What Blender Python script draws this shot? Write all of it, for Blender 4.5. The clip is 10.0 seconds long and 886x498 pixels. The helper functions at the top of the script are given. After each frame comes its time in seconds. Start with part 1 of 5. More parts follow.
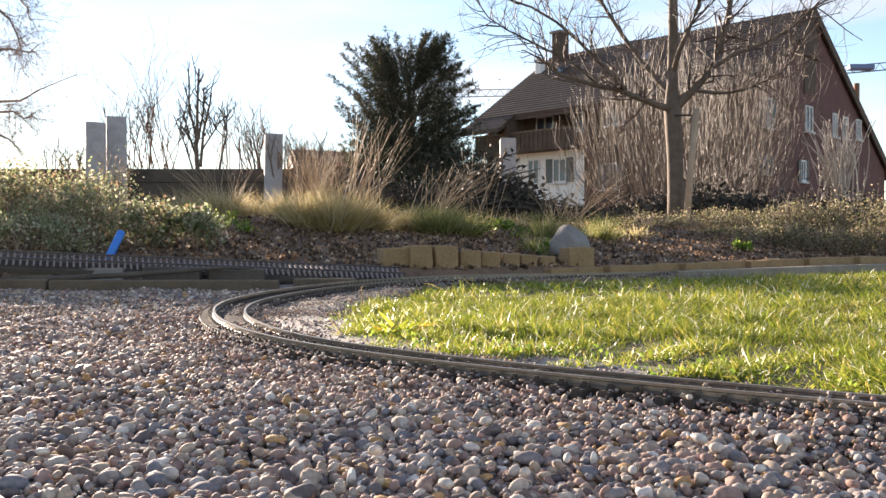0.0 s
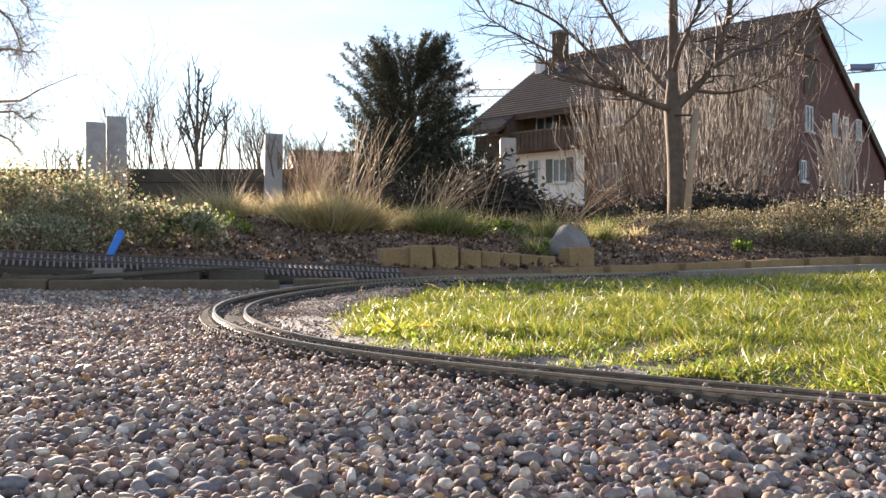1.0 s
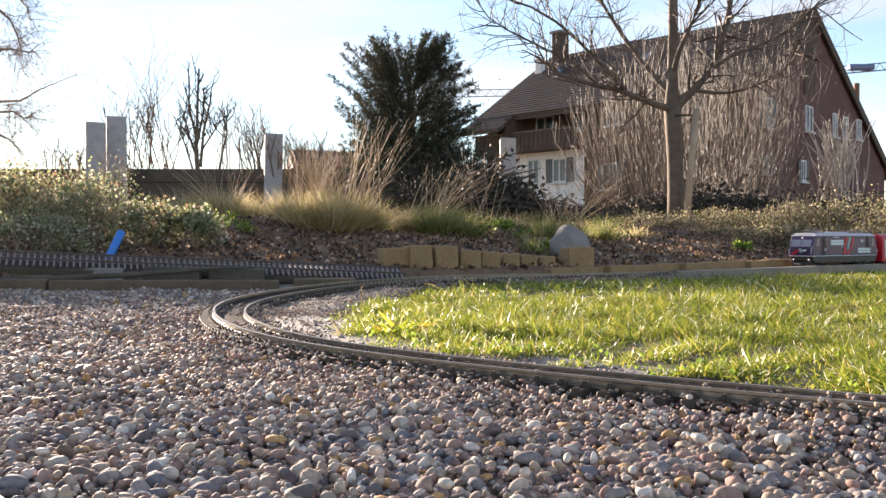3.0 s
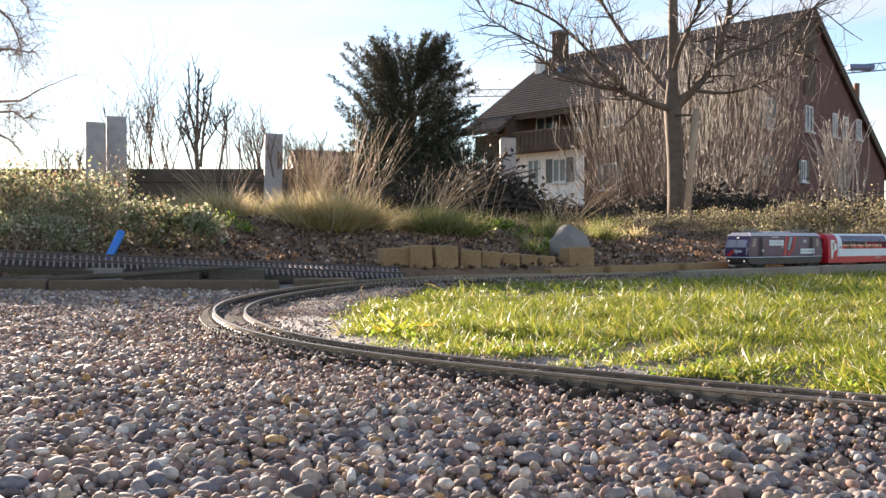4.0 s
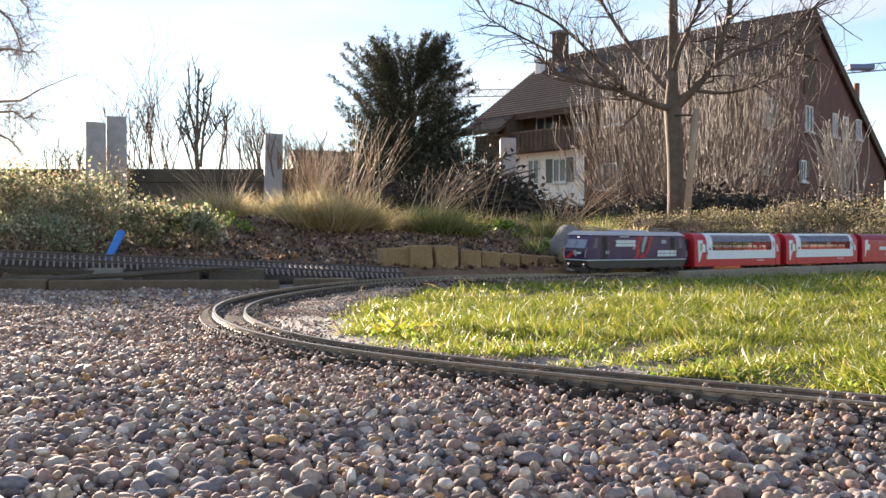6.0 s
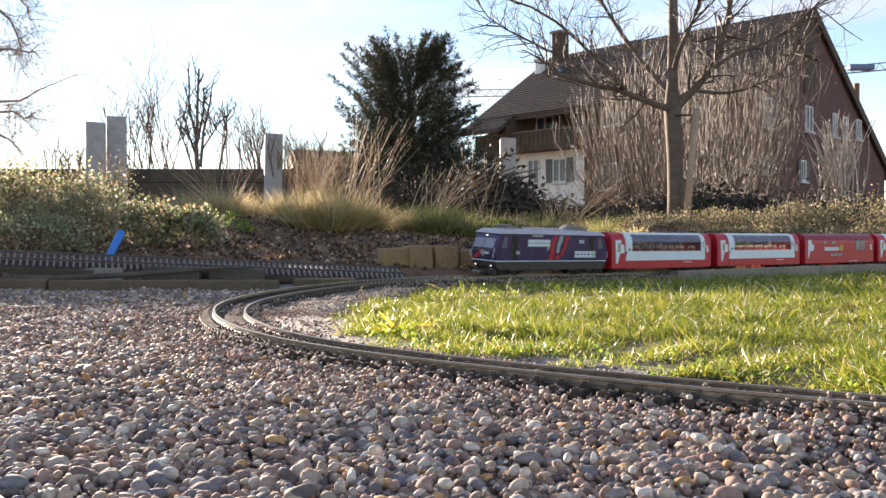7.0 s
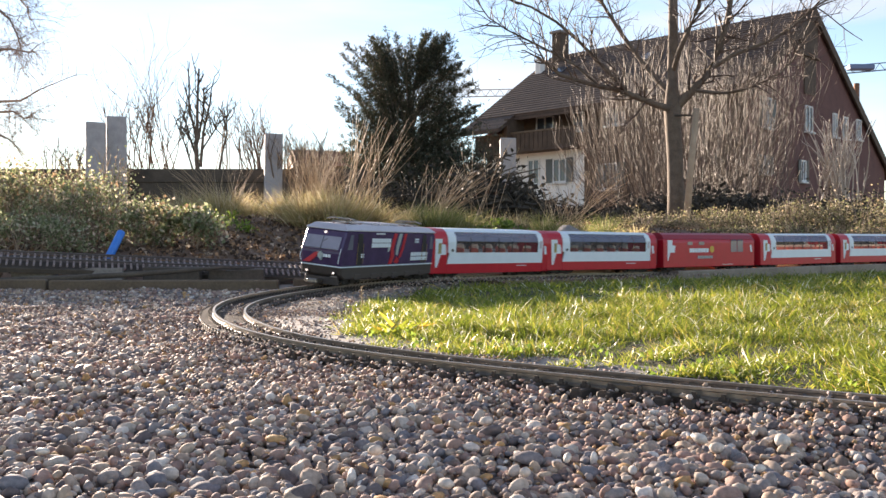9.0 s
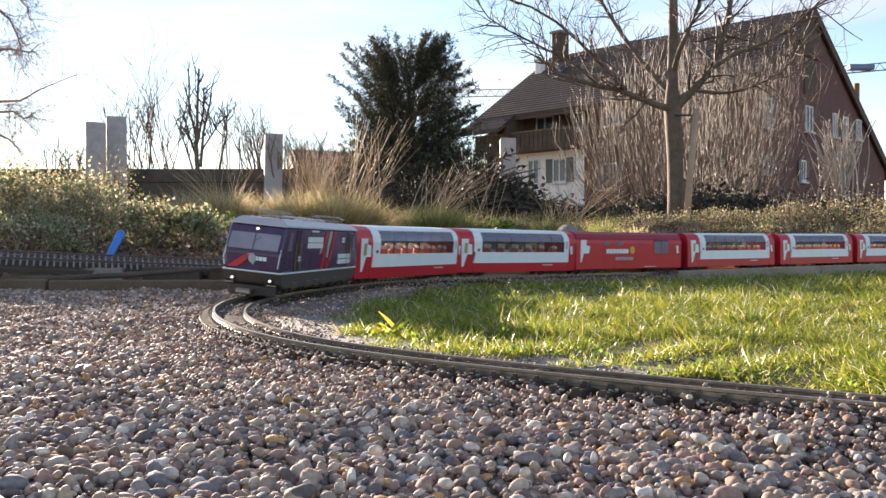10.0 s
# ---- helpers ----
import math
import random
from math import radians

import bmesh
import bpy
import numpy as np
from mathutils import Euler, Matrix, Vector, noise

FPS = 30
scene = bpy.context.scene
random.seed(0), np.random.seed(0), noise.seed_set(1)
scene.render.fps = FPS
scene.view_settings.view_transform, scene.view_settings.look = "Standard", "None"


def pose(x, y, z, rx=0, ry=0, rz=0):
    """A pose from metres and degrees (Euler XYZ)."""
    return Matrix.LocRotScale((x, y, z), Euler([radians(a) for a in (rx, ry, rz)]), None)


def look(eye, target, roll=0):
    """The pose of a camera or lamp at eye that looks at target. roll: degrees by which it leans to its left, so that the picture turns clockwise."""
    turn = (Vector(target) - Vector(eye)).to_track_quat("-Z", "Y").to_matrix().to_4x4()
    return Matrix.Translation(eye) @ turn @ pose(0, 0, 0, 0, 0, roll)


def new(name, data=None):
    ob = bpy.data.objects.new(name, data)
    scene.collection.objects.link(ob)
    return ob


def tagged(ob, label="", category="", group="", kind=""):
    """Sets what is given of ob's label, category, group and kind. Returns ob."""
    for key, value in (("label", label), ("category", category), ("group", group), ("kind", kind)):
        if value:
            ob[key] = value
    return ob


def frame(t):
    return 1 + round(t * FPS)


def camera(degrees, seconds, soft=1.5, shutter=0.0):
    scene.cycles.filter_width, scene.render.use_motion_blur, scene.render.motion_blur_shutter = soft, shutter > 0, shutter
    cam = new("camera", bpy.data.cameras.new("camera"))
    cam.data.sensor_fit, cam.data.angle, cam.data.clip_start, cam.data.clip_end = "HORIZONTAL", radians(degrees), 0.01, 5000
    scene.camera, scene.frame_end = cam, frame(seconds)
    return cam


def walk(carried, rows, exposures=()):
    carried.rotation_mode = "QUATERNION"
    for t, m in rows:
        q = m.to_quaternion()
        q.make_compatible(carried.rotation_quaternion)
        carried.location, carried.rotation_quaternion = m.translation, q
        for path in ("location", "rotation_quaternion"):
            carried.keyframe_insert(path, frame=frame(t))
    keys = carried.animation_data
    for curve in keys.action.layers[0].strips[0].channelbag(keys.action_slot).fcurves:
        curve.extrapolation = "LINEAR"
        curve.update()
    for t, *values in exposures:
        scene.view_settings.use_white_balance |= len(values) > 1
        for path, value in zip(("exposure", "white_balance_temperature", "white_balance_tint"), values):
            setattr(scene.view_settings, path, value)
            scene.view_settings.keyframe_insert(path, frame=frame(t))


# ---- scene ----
cam = camera(54.04, 10.0, soft=1.5, shutter=0.5)
EYE = pose(0, 0, .104, 89.665, 0, 0)
walk(cam, [(0, EYE), (10, EYE)], exposures=[(0, 2.13, 7250, 19), (10, 2.13, 7250, 19)])

# ---- daylight: low winter sun beyond the garden, ahead and to one side ----
SUN_EL, SUN_AZ = 11.4, -31.0          # degrees; azimuth from +y towards +x
world = bpy.data.worlds.new("sky")
scene.world = world
world.use_nodes = True
wn, wl = world.node_tree.nodes, world.node_tree.links
sky = wn.new("ShaderNodeTexSky")
sky.sky_type, sky.sun_disc = "NISHITA", False
sky.sun_elevation, sky.sun_rotation = radians(SUN_EL), radians(SUN_AZ)
sky.air_density, sky.dust_density, sky.ozone_density, sky.altitude = 1.0, .04, 2.0, 600
# thin high cloud
wc, wm = wn.new("ShaderNodeTexCoord"), wn.new("ShaderNodeMapping")
wm.inputs["Scale"].default_value, wm.inputs["Rotation"].default_value = (1.6, 1.2, 9), (.15, .1, .4)
wt_, wr, wx = wn.new("ShaderNodeTexNoise"), wn.new("ShaderNodeValToRGB"), wn.new("ShaderNodeMix")
wt_.inputs["Scale"].default_value, wt_.inputs["Detail"].default_value = 1.7, 6
wr.color_ramp.elements[0].position, wr.color_ramp.elements[1].position = .48, .8
wx.data_type = "RGBA"
wx.inputs[7].default_value = (3.3, 3.45, 3.7, 1)
for a, b in ((wc.outputs["Generated"], wm.inputs[0]), (wm.outputs[0], wt_.inputs["Vector"]), (wt_.outputs["Fac"], wr.inputs[0]), (wr.outputs[0], wx.inputs[0]),
             (sky.outputs[0], wx.inputs[6]), (wx.outputs[2], wn["Background"].inputs[0])):
    wl.new(a, b)
wn["Background"].inputs[1].default_value = .0685
sun = new("sun", bpy.data.lights.new("sun", "SUN"))
sun.data.energy, sun.data.angle, sun.data.color = 5, radians(.55), (1, .9, .76)
sd = Vector((math.sin(radians(SUN_AZ)) * math.cos(radians(SUN_EL)), math.cos(radians(SUN_AZ)) * math.cos(radians(SUN_EL)), math.sin(radians(SUN_EL))))
sun.matrix_world = look(sd * 50, (0, 0, 0))

# ---- materials ----


class Mat:
    """A Principled material and short ways to add nodes to it."""

    def __init__(self, name, color=(.5, .5, .5), rough=.6, metal=0.0, spec=.5):
        self.m = bpy.data.materials.new(name)
        self.m.use_nodes = True
        self.n, self.l = self.m.node_tree.nodes, self.m.node_tree.links
        self.p = self.n["Principled BSDF"]
        self.p.inputs["Base Color"].default_value = (*color, 1)
        self.p.inputs["Roughness"].default_value = rough
        self.p.inputs["Metallic"].default_value = metal
        self.p.inputs["Specular IOR Level"].default_value = spec

    def node(self, kind, **kw):
        nd = self.n.new(kind)
        for k, v in kw.items():
            if k == "op":
                nd.operation = v
            else:
                nd.inputs[k].default_value = v
        return nd

    def coords(self, which="Object"):
        return self.n.new("ShaderNodeTexCoord").outputs[which]

    def noise(self, scale, detail=4.0, rough=.6, vec=None, out="Fac"):
        nd = self.node("ShaderNodeTexNoise", Scale=scale, Detail=detail, Roughness=rough)
        self.l.new(vec if vec is not None else self.coords(), nd.inputs["Vector"])
        return nd.outputs[out]

    def ramp(self, fac, stops, steps=False):
        nd = self.n.new("ShaderNodeValToRGB")
        nd.color_ramp.interpolation = "CONSTANT" if steps else "LINEAR"
        e = nd.color_ramp.elements
        while len(e) < len(stops):
            e.new(.5)
        for k, (pos, c) in enumerate(stops):
            e[k].position, e[k].color = pos, (*c, 1)
        self.l.new(fac, nd.inputs[0])
        return nd.outputs[0]

    def mix(self, fac, a, b, mode="MIX"):
        nd = self.n.new("ShaderNodeMix")
        nd.data_type, nd.blend_type = "RGBA", mode
        for v, k in ((fac, 0), (a, 6), (b, 7)):
            if isinstance(v, (int, float)):
                nd.inputs[k].default_value = v
            elif isinstance(v, tuple):
                nd.inputs[k].default_value = (*v, 1)
            else:
                self.l.new(v, nd.inputs[k])
        return nd.outputs[2]

    def color(self, out):
        self.l.new(out, self.p.inputs["Base Color"])
        return self

    def roughness(self, fac, a, b):
        nd = self.n.new("ShaderNodeMapRange")
        nd.inputs[3].default_value, nd.inputs[4].default_value = a, b
        self.l.new(fac, nd.inputs[0])
        self.l.new(nd.outputs[0], self.p.inputs["Roughness"])
        return self

    def bump(self, fac, strength=.3, distance=.002):
        nd = self.node("ShaderNodeBump", Strength=strength, Distance=distance)
        self.l.new(fac, nd.inputs["Height"])
        self.l.new(nd.outputs[0], self.p.inputs["Normal"])
        return self

    def island(self):
        return self.n.new("ShaderNodeNewGeometry").outputs["Random Per Island"]

    def chance(self):
        return self.n.new("ShaderNodeObjectInfo").outputs["Random"]

    def leafy(self, amount):
        """Thin leaf: part of the light passes through."""
        tr = self.n.new("ShaderNodeBsdfTranslucent")
        src = self.p.inputs["Base Color"]
        if src.is_linked:
            self.l.new(src.links[0].from_socket, tr.inputs[0])
        else:
            tr.inputs[0].default_value = src.default_value
        mx = self.n.new("ShaderNodeMixShader")
        mx.inputs[0].default_value = amount
        self.l.new(self.p.outputs[0], mx.inputs[1])
        self.l.new(tr.outputs[0], mx.inputs[2])
        self.l.new(mx.outputs[0], self.n["Material Output"].inputs[0])
        return self


def mottled(name, c1, c2, scale, rough=(.5, .8), bump=.3, dist=.002, fine=None, metal=0.0, spec=.4):
    """Two colours mixed by noise at two scales, with relief."""
    m = Mat(name, c1, rough[0], metal, spec)
    big, small = m.noise(scale, 5), m.noise(fine or scale * 9, 6, .7)
    both = m.mix(.5, big, small)
    m.color(m.ramp(both, [(.32, c1), (.68, c2)]))
    m.roughness(small, *rough)
    m.bump(small, bump, dist)
    return m.m


def many(name, stops, rough=.6, grain=0.0, leaf=0.0, spec=.4, along=None):
    """Each loose piece of a joined mesh takes a colour of its own."""
    m = Mat(name, stops[0][1], rough, 0, spec)
    c = m.ramp(m.island(), stops, True)
    if grain:
        g = m.noise(grain, 4, .65)
        c = m.mix(1.0, c, m.ramp(g, [(.3, (.62, .62, .62)), (.7, (1.2, 1.2, 1.2))]), "MULTIPLY")
        m.bump(g, .25, .001)
    m.color(c)
    if leaf:
        m.leafy(leaf)
    return m.m


def plain(name, c, rough=.45, spec=.5, metal=0.0, dirt=.12, scale=40):
    """Painted or moulded surface with faint dirt and uneven gloss."""
    m = Mat(name, c, rough, metal, spec)
    n = m.noise(scale, 5, .65)
    d = tuple(v * (1 - dirt) for v in c)
    u = tuple(min(1, v * (1 + dirt * .6)) for v in c)
    m.color(m.ramp(n, [(.3, d), (.7, u)]))
    m.roughness(n, max(.05, rough - .08), min(1, rough + .12))
    return m.m


def glass(name, tint=(.9, .93, .95), clear=.8, face=(.02, .02, .025)):
    m = Mat(name, face, .04)
    t = m.n.new("ShaderNodeBsdfTransparent")
    t.inputs[0].default_value = (*tint, 1)
    mx = m.n.new("ShaderNodeMixShader")
    mx.inputs[0].default_value = clear
    m.l.new(m.p.outputs[0], mx.inputs[1])
    m.l.new(t.outputs[0], mx.inputs[2])
    m.l.new(mx.outputs[0], m.n["Material Output"].inputs[0])
    return m.m


def glowing(name, c, strength):
    m = Mat(name, c, .3)
    m.p.inputs["Emission Color"].default_value = (*c, 1)
    m.p.inputs["Emission Strength"].default_value = strength
    return m.m


# ---- mesh helpers ----


def mesh_of(name, verts, faces, smooth=False):
    """A mesh from an (n,3) array and a list of (m,k) index arrays."""
    me = bpy.data.meshes.new(name)
    verts = np.asarray(verts, np.float32)
    faces = [np.asarray(f, np.int32) for f in faces if len(f)]
    sizes = np.concatenate([np.full(len(f), f.shape[1], np.int32) for f in faces])
    loops = np.concatenate([f.ravel() for f in faces])
    me.vertices.add(len(verts))
    me.vertices.foreach_set("co", verts.ravel())
    me.loops.add(len(loops))
    me.loops.foreach_set("vertex_index", loops)
    me.polygons.add(len(sizes))
    me.polygons.foreach_set("loop_start", np.concatenate([[0], np.cumsum(sizes)[:-1]]).astype(np.int32))
    me.polygons.foreach_set("use_smooth", np.full(len(sizes), smooth))
    me.update(calc_edges=True)
    me.validate()
    return me


def solid(name, verts, faces, material, parent=None, label="", smooth=False):
    me = mesh_of(name, verts, faces, smooth)
    me.materials.append(material)
    ob = new(name, me)
    if parent is not None:
        ob.parent = parent
    if label:
        ob["label"] = label
    return ob


def part(name, bm, material, parent=None, label="", smooth=False):
    me = bpy.data.meshes.new(name)
    bmesh.ops.recalc_face_normals(bm, faces=bm.faces[:])
    for fc in bm.faces:
        fc.smooth = smooth
    bm.to_mesh(me)
    bm.free()
    me.materials.append(material)
    ob = new(name, me)
    if parent is not None:
        ob.parent = parent
    if label:
        ob["label"] = label
    return ob


def box(size, at=(0, 0, 0), bevel=0.0, rot=None, bm=None, segs=1):
    bm = bm or bmesh.new()
    m = Matrix.Translation(at) @ (rot or Matrix()) @ Matrix.Diagonal((*size, 1))
    g = bmesh.ops.create_cube(bm, size=1, matrix=m)
    if bevel:
        es = list({e for v in g["verts"] for e in v.link_edges})
        bmesh.ops.bevel(bm, geom=es, offset=bevel, segments=segs, affect="EDGES", profile=.5)
    return bm


def extruded(poly, axis, lo, hi, bm=None, bevel=0.0):
    """A polygon of (a, b) pairs swept along axis ('x', 'y' or 'z') from lo to hi."""
    bm = bm or bmesh.new()
    put = {"x": lambda a, b, c: (c, a, b), "y": lambda a, b, c: (a, c, b), "z": lambda a, b, c: (a, b, c)}[axis]
    v0 = [bm.verts.new(put(a, b, lo)) for a, b in poly]
    v1 = [bm.verts.new(put(a, b, hi)) for a, b in poly]
    k = len(poly)
    fs = [bm.faces.new(v0), bm.faces.new(v1)]
    for i in range(k):
        fs.append(bm.faces.new((v0[i], v0[(i + 1) % k], v1[(i + 1) % k], v1[i])))
    if bevel:
        bmesh.ops.recalc_face_normals(bm, faces=fs)
        es = list({e for fc in fs for e in fc.edges})
        bmesh.ops.bevel(bm, geom=es, offset=bevel, segments=1, affect="EDGES", profile=.5)
    return bm


def tube(bm, pts, radii, sides=6):
    """A tapered tube through points, closed at both ends."""
    pts = [Vector(p) for p in pts]
    rings = []
    for i, p in enumerate(pts):
        d = (pts[min(i + 1, len(pts) - 1)] - pts[max(i - 1, 0)]).normalized()
        a = d.orthogonal().normalized() if i == 0 else (last - d * last.dot(d)).normalized()
        last = a
        b = d.cross(a)
        rings.append([bm.verts.new(p + radii[i] * (math.cos(t) * a + math.sin(t) * b)) for t in [2 * math.pi * k / sides for k in range(sides)]])
    for r0, r1 in zip(rings, rings[1:]):
        for k in range(sides):
            bm.faces.new((r0[k], r0[(k + 1) % sides], r1[(k + 1) % sides], r1[k]))
    bm.faces.new(rings[0])
    bm.faces.new(rings[-1])
    return bm


def tubes(paths, radii, sides=4):
    """Many tapered tubes at once: paths (n, k, 3), radii (n, k). Returns verts and faces."""
    paths, radii = np.asarray(paths, float), np.asarray(radii, float)
    n, k, _ = paths.shape
    d = np.gradient(paths, axis=1)
    d /= np.linalg.norm(d, axis=2, keepdims=True) + 1e-12
    ref = np.where(np.abs(d[..., 2:3]) > .9, np.array([1., 0, 0]), np.array([0, 0, 1.]))
    a = np.cross(d, ref)
    a /= np.linalg.norm(a, axis=2, keepdims=True) + 1e-12
    b = np.cross(d, a)
    ang = np.arange(sides) * 2 * np.pi / sides
    v = paths[:, :, None] + radii[:, :, None, None] * (np.cos(ang)[:, None] * a[:, :, None] + np.sin(ang)[:, None] * b[:, :, None])
    idx = np.arange(n * k * sides).reshape(n, k, sides)
    q = np.stack([idx[:, :-1], np.roll(idx, -1, 2)[:, :-1], np.roll(idx, -1, 2)[:, 1:], idx[:, 1:]], -1).reshape(-1, 4)
    return v.reshape(-1, 3), [q]


def blades(root, tip_dir, length, width, bend, rng, segs=3):
    """Curved grass blades: quads that narrow to a tip. root (n,3), tip_dir (n,3) unit, arrays of length, width, bend."""
    n = len(root)
    side = np.cross(tip_dir, np.stack([np.cos(f := rng.uniform(0, 6.28, n)), np.sin(f), 0 * f], 1))
    side /= np.linalg.norm(side, axis=1, keepdims=True) + 1e-9
    out = np.cross(side, tip_dir)
    out[:, 2] = -np.abs(out[:, 2]) - .25
    vs = []
    for j in range(segs + 1):
        u = j / segs
        c = root + tip_dir * (length * u)[:, None] + out * (bend * length * u * u)[:, None]
        w = width * (1 - u ** 1.6) * .5 + width * .04
        vs += [c - side * w[:, None], c + side * w[:, None]]
    v = np.stack(vs, 1)
    k = 2 * (segs + 1)
    base = (np.arange(n) * k)[:, None]
    q = np.concatenate([base + np.array([2 * j, 2 * j + 1, 2 * j + 3, 2 * j + 2]) for j in range(segs)], 0)
    return v.reshape(-1, 3), [q]


def leaves(at, size, rng, long=1.6, tilt=None):
    """Small folded leaves of four triangles at points (n,3)."""
    n = len(at)
    d = rng.normal(size=(n, 3))
    if tilt is not None:
        d = d * .7 + tilt
    d /= np.linalg.norm(d, axis=1, keepdims=True)
    s = np.cross(d, rng.normal(size=(n, 3)))
    s /= np.linalg.norm(s, axis=1, keepdims=True)
    up = np.cross(d, s)
    L, W = size * long, size * .5
    p = [at, at + d * (L * .45)[:, None] + s * W[:, None] + up * (W * .3)[:, None], at + d * L[:, None] - up * (W * .35)[:, None],
         at + d * (L * .45)[:, None] - s * W[:, None] + up * (W * .3)[:, None]]
    v = np.stack(p, 1).reshape(-1, 3)
    b = (np.arange(n) * 4)[:, None]
    return v, [np.concatenate([b + np.array([0, 1, 2]), b + np.array([0, 2, 3])], 0)]


def joined(*lots):
    vs, fs, k = [], {}, 0
    for v, faces in lots:
        vs.append(v)
        for f in faces:
            fs.setdefault(f.shape[1], []).append(f + k)
        k += len(v)
    return np.concatenate(vs), [np.concatenate(f) for f in fs.values()]


# ---- the line of the track ----
RAIL = [(7.3, 8.0625, 0), (6.2, 7.29, 0), (4.4, 6.03, 0), (2.03, 4.3725, -0.004), (1.5, 4.0012, -0.007), (0.99, 3.645, -0.009), (0.62, 3.3825, -0.008), (0.37, 3.1987, -0.005),
        (0.17, 3.0337, -0.002), (0.0, 2.865, 0), (-0.13, 2.6963, 0), (-0.235, 2.52, 0), (-0.315, 2.295, 0), (-0.372, 2.04, 0), (-0.402, 1.815, 0), (-0.406, 1.6275, 0),
        (-0.388, 1.4775, 0), (-0.364, 1.3665, 0), (-0.33, 1.2585, 0), (-0.287, 1.1498, 0), (-0.251, 1.0725, 0), (-0.197, 0.978, 0), (-0.137, 0.903, 0), (-0.073, 0.8347, 0),
        (0.008, 0.7627, 0), (0.077, 0.7102, 0), (0.155, 0.6525, 0), (0.24, 0.5948, 0), (0.33, 0.54, 0), (0.45, 0.48, 0), (0.6, 0.42, 0), (0.8, 0.36, 0)]


def rail_line(ctrl, step=.005):
    p = np.array(ctrl, float)
    seg = np.linalg.norm(np.diff(p[:, :2], axis=0), axis=1)
    u = np.concatenate([[0], np.cumsum(seg)])
    s = np.arange(0, u[-1], step)
    q = np.stack([np.interp(s, u, p[:, k]) for k in range(3)], 1)
    w = np.hanning(59)[1:-1]
    w /= w.sum()
    n = len(w) // 2
    for _ in range(2):
        pad = np.concatenate([2 * q[0] - q[n:0:-1], q, 2 * q[-1] - q[-2:-n - 2:-1]])
        q = np.stack([np.convolve(pad[:, k], w, "valid") for k in range(3)], 1)
    return q


outer = rail_line(RAIL)
tan = np.gradient(outer, axis=0)
tan[:, 2] = 0
tan /= np.linalg.norm(tan, axis=1)[:, None]
inward = np.stack([-tan[:, 1], tan[:, 0], 0 * tan[:, 0]], 1)
ARC = np.concatenate([[0], np.cumsum(np.linalg.norm(np.diff(outer, axis=0), axis=1))]) - 1.3442
GAUGE = .0484
CANT = np.interp(ARC, [6.426, 7.65, 9.188, 9.821], [0, .005, .005, .0025])
inner = outer + GAUGE * inward - np.stack([0 * CANT, 0 * CANT, CANT], 1)
line = (outer + inner) / 2


def on_line(s, curve=line):
    return Vector([float(np.interp(s, ARC, curve[:, k])) for k in range(3)])


def heading(s):
    d = on_line(s + .01) - on_line(s - .01)
    return math.atan2(d.y, d.x)


# ---- ground ----


def smooth01(x):
    x = np.clip(x, 0, 1)
    return x * x * (3 - 2 * x)


def back_edge(x):
    """y at which the planted bank begins behind the track."""
    return np.interp(x, [-8, -1.6, -.5, -.15, .1, .4, 2, 6, 40], [2.438, 2.55, 2.812, 3.0, 3.15, 3.375, 4.56, 7.35, 31.5])


def ground_z(x, y):
    b = (y - back_edge(x)) * 1.333
    z = -.09 + .10 * smooth01((b + .15) / .2) + np.interp(x, [-.5, 1], [.105, .095]) * np.clip(b, 0, 2.0) + .02 * np.clip(b - 2.0, 0, 12) + .043 * np.clip(b - 14, 0, 40)
    lump = np.sin(x * 5.1 + 1.3 * y) * np.cos(y * 4.3 - x) * .014 + np.sin(x * 13 + 2) * np.sin(y * 11) * .006
    return z + lump * smooth01(b / .4) * np.clip(6 / np.maximum(y, 1), .2, 1)


def sheet(name, xs, ys, zfun, material):
    X, Y = np.meshgrid(xs, ys)
    v = np.stack([X, Y, zfun(X, Y)], -1).reshape(-1, 3)
    n, m = len(ys), len(xs)
    i = (np.arange(n - 1)[:, None] * m + np.arange(m - 1)).ravel()
    return solid(name, v, [np.stack([i, i + 1, i + m + 1, i + m], 1)], material, smooth=True)


M_soil = mottled("soil", (.095, .058, .040), (.26, .165, .108), 3.0, (.85, 1), .8, .01, 40)
gx = np.concatenate([-np.geomspace(900, 4.2, 26), np.linspace(-4, 9, 300), np.geomspace(9.2, 900, 26)])
gy = np.concatenate([-np.geomspace(900, 3, 14), np.linspace(-2.5, 2.8, 20), np.linspace(2.9, 10, 240), np.geomspace(10.2, 2500, 50)])
tagged(sheet("ground", gx, gy, ground_z, M_soil), "dark bare garden soil rising in a bank", "ground", kind="structure")

# ---- track ----
M_rail_top = mottled("weathered_brass", (.22, .19, .165), (.37, .33, .285), 30, (.25, .5), .1, .0004, 200, .85)
M_tie = mottled("dark_plastic_tie", (.045, .033, .026), (.09, .068, .053), 60, (.6, .85), .2, .0006, 500)
PROFILE = [(-.0017, 0), (.0017, 0), (.0017, -.0022), (.0006, -.003), (.0006, -.0062), (.0036, -.0074), (.0036, -.0084),
           (-.0036, -.0084), (-.0036, -.0074), (-.0006, -.0062), (-.0006, -.003), (-.0017, -.0022)]


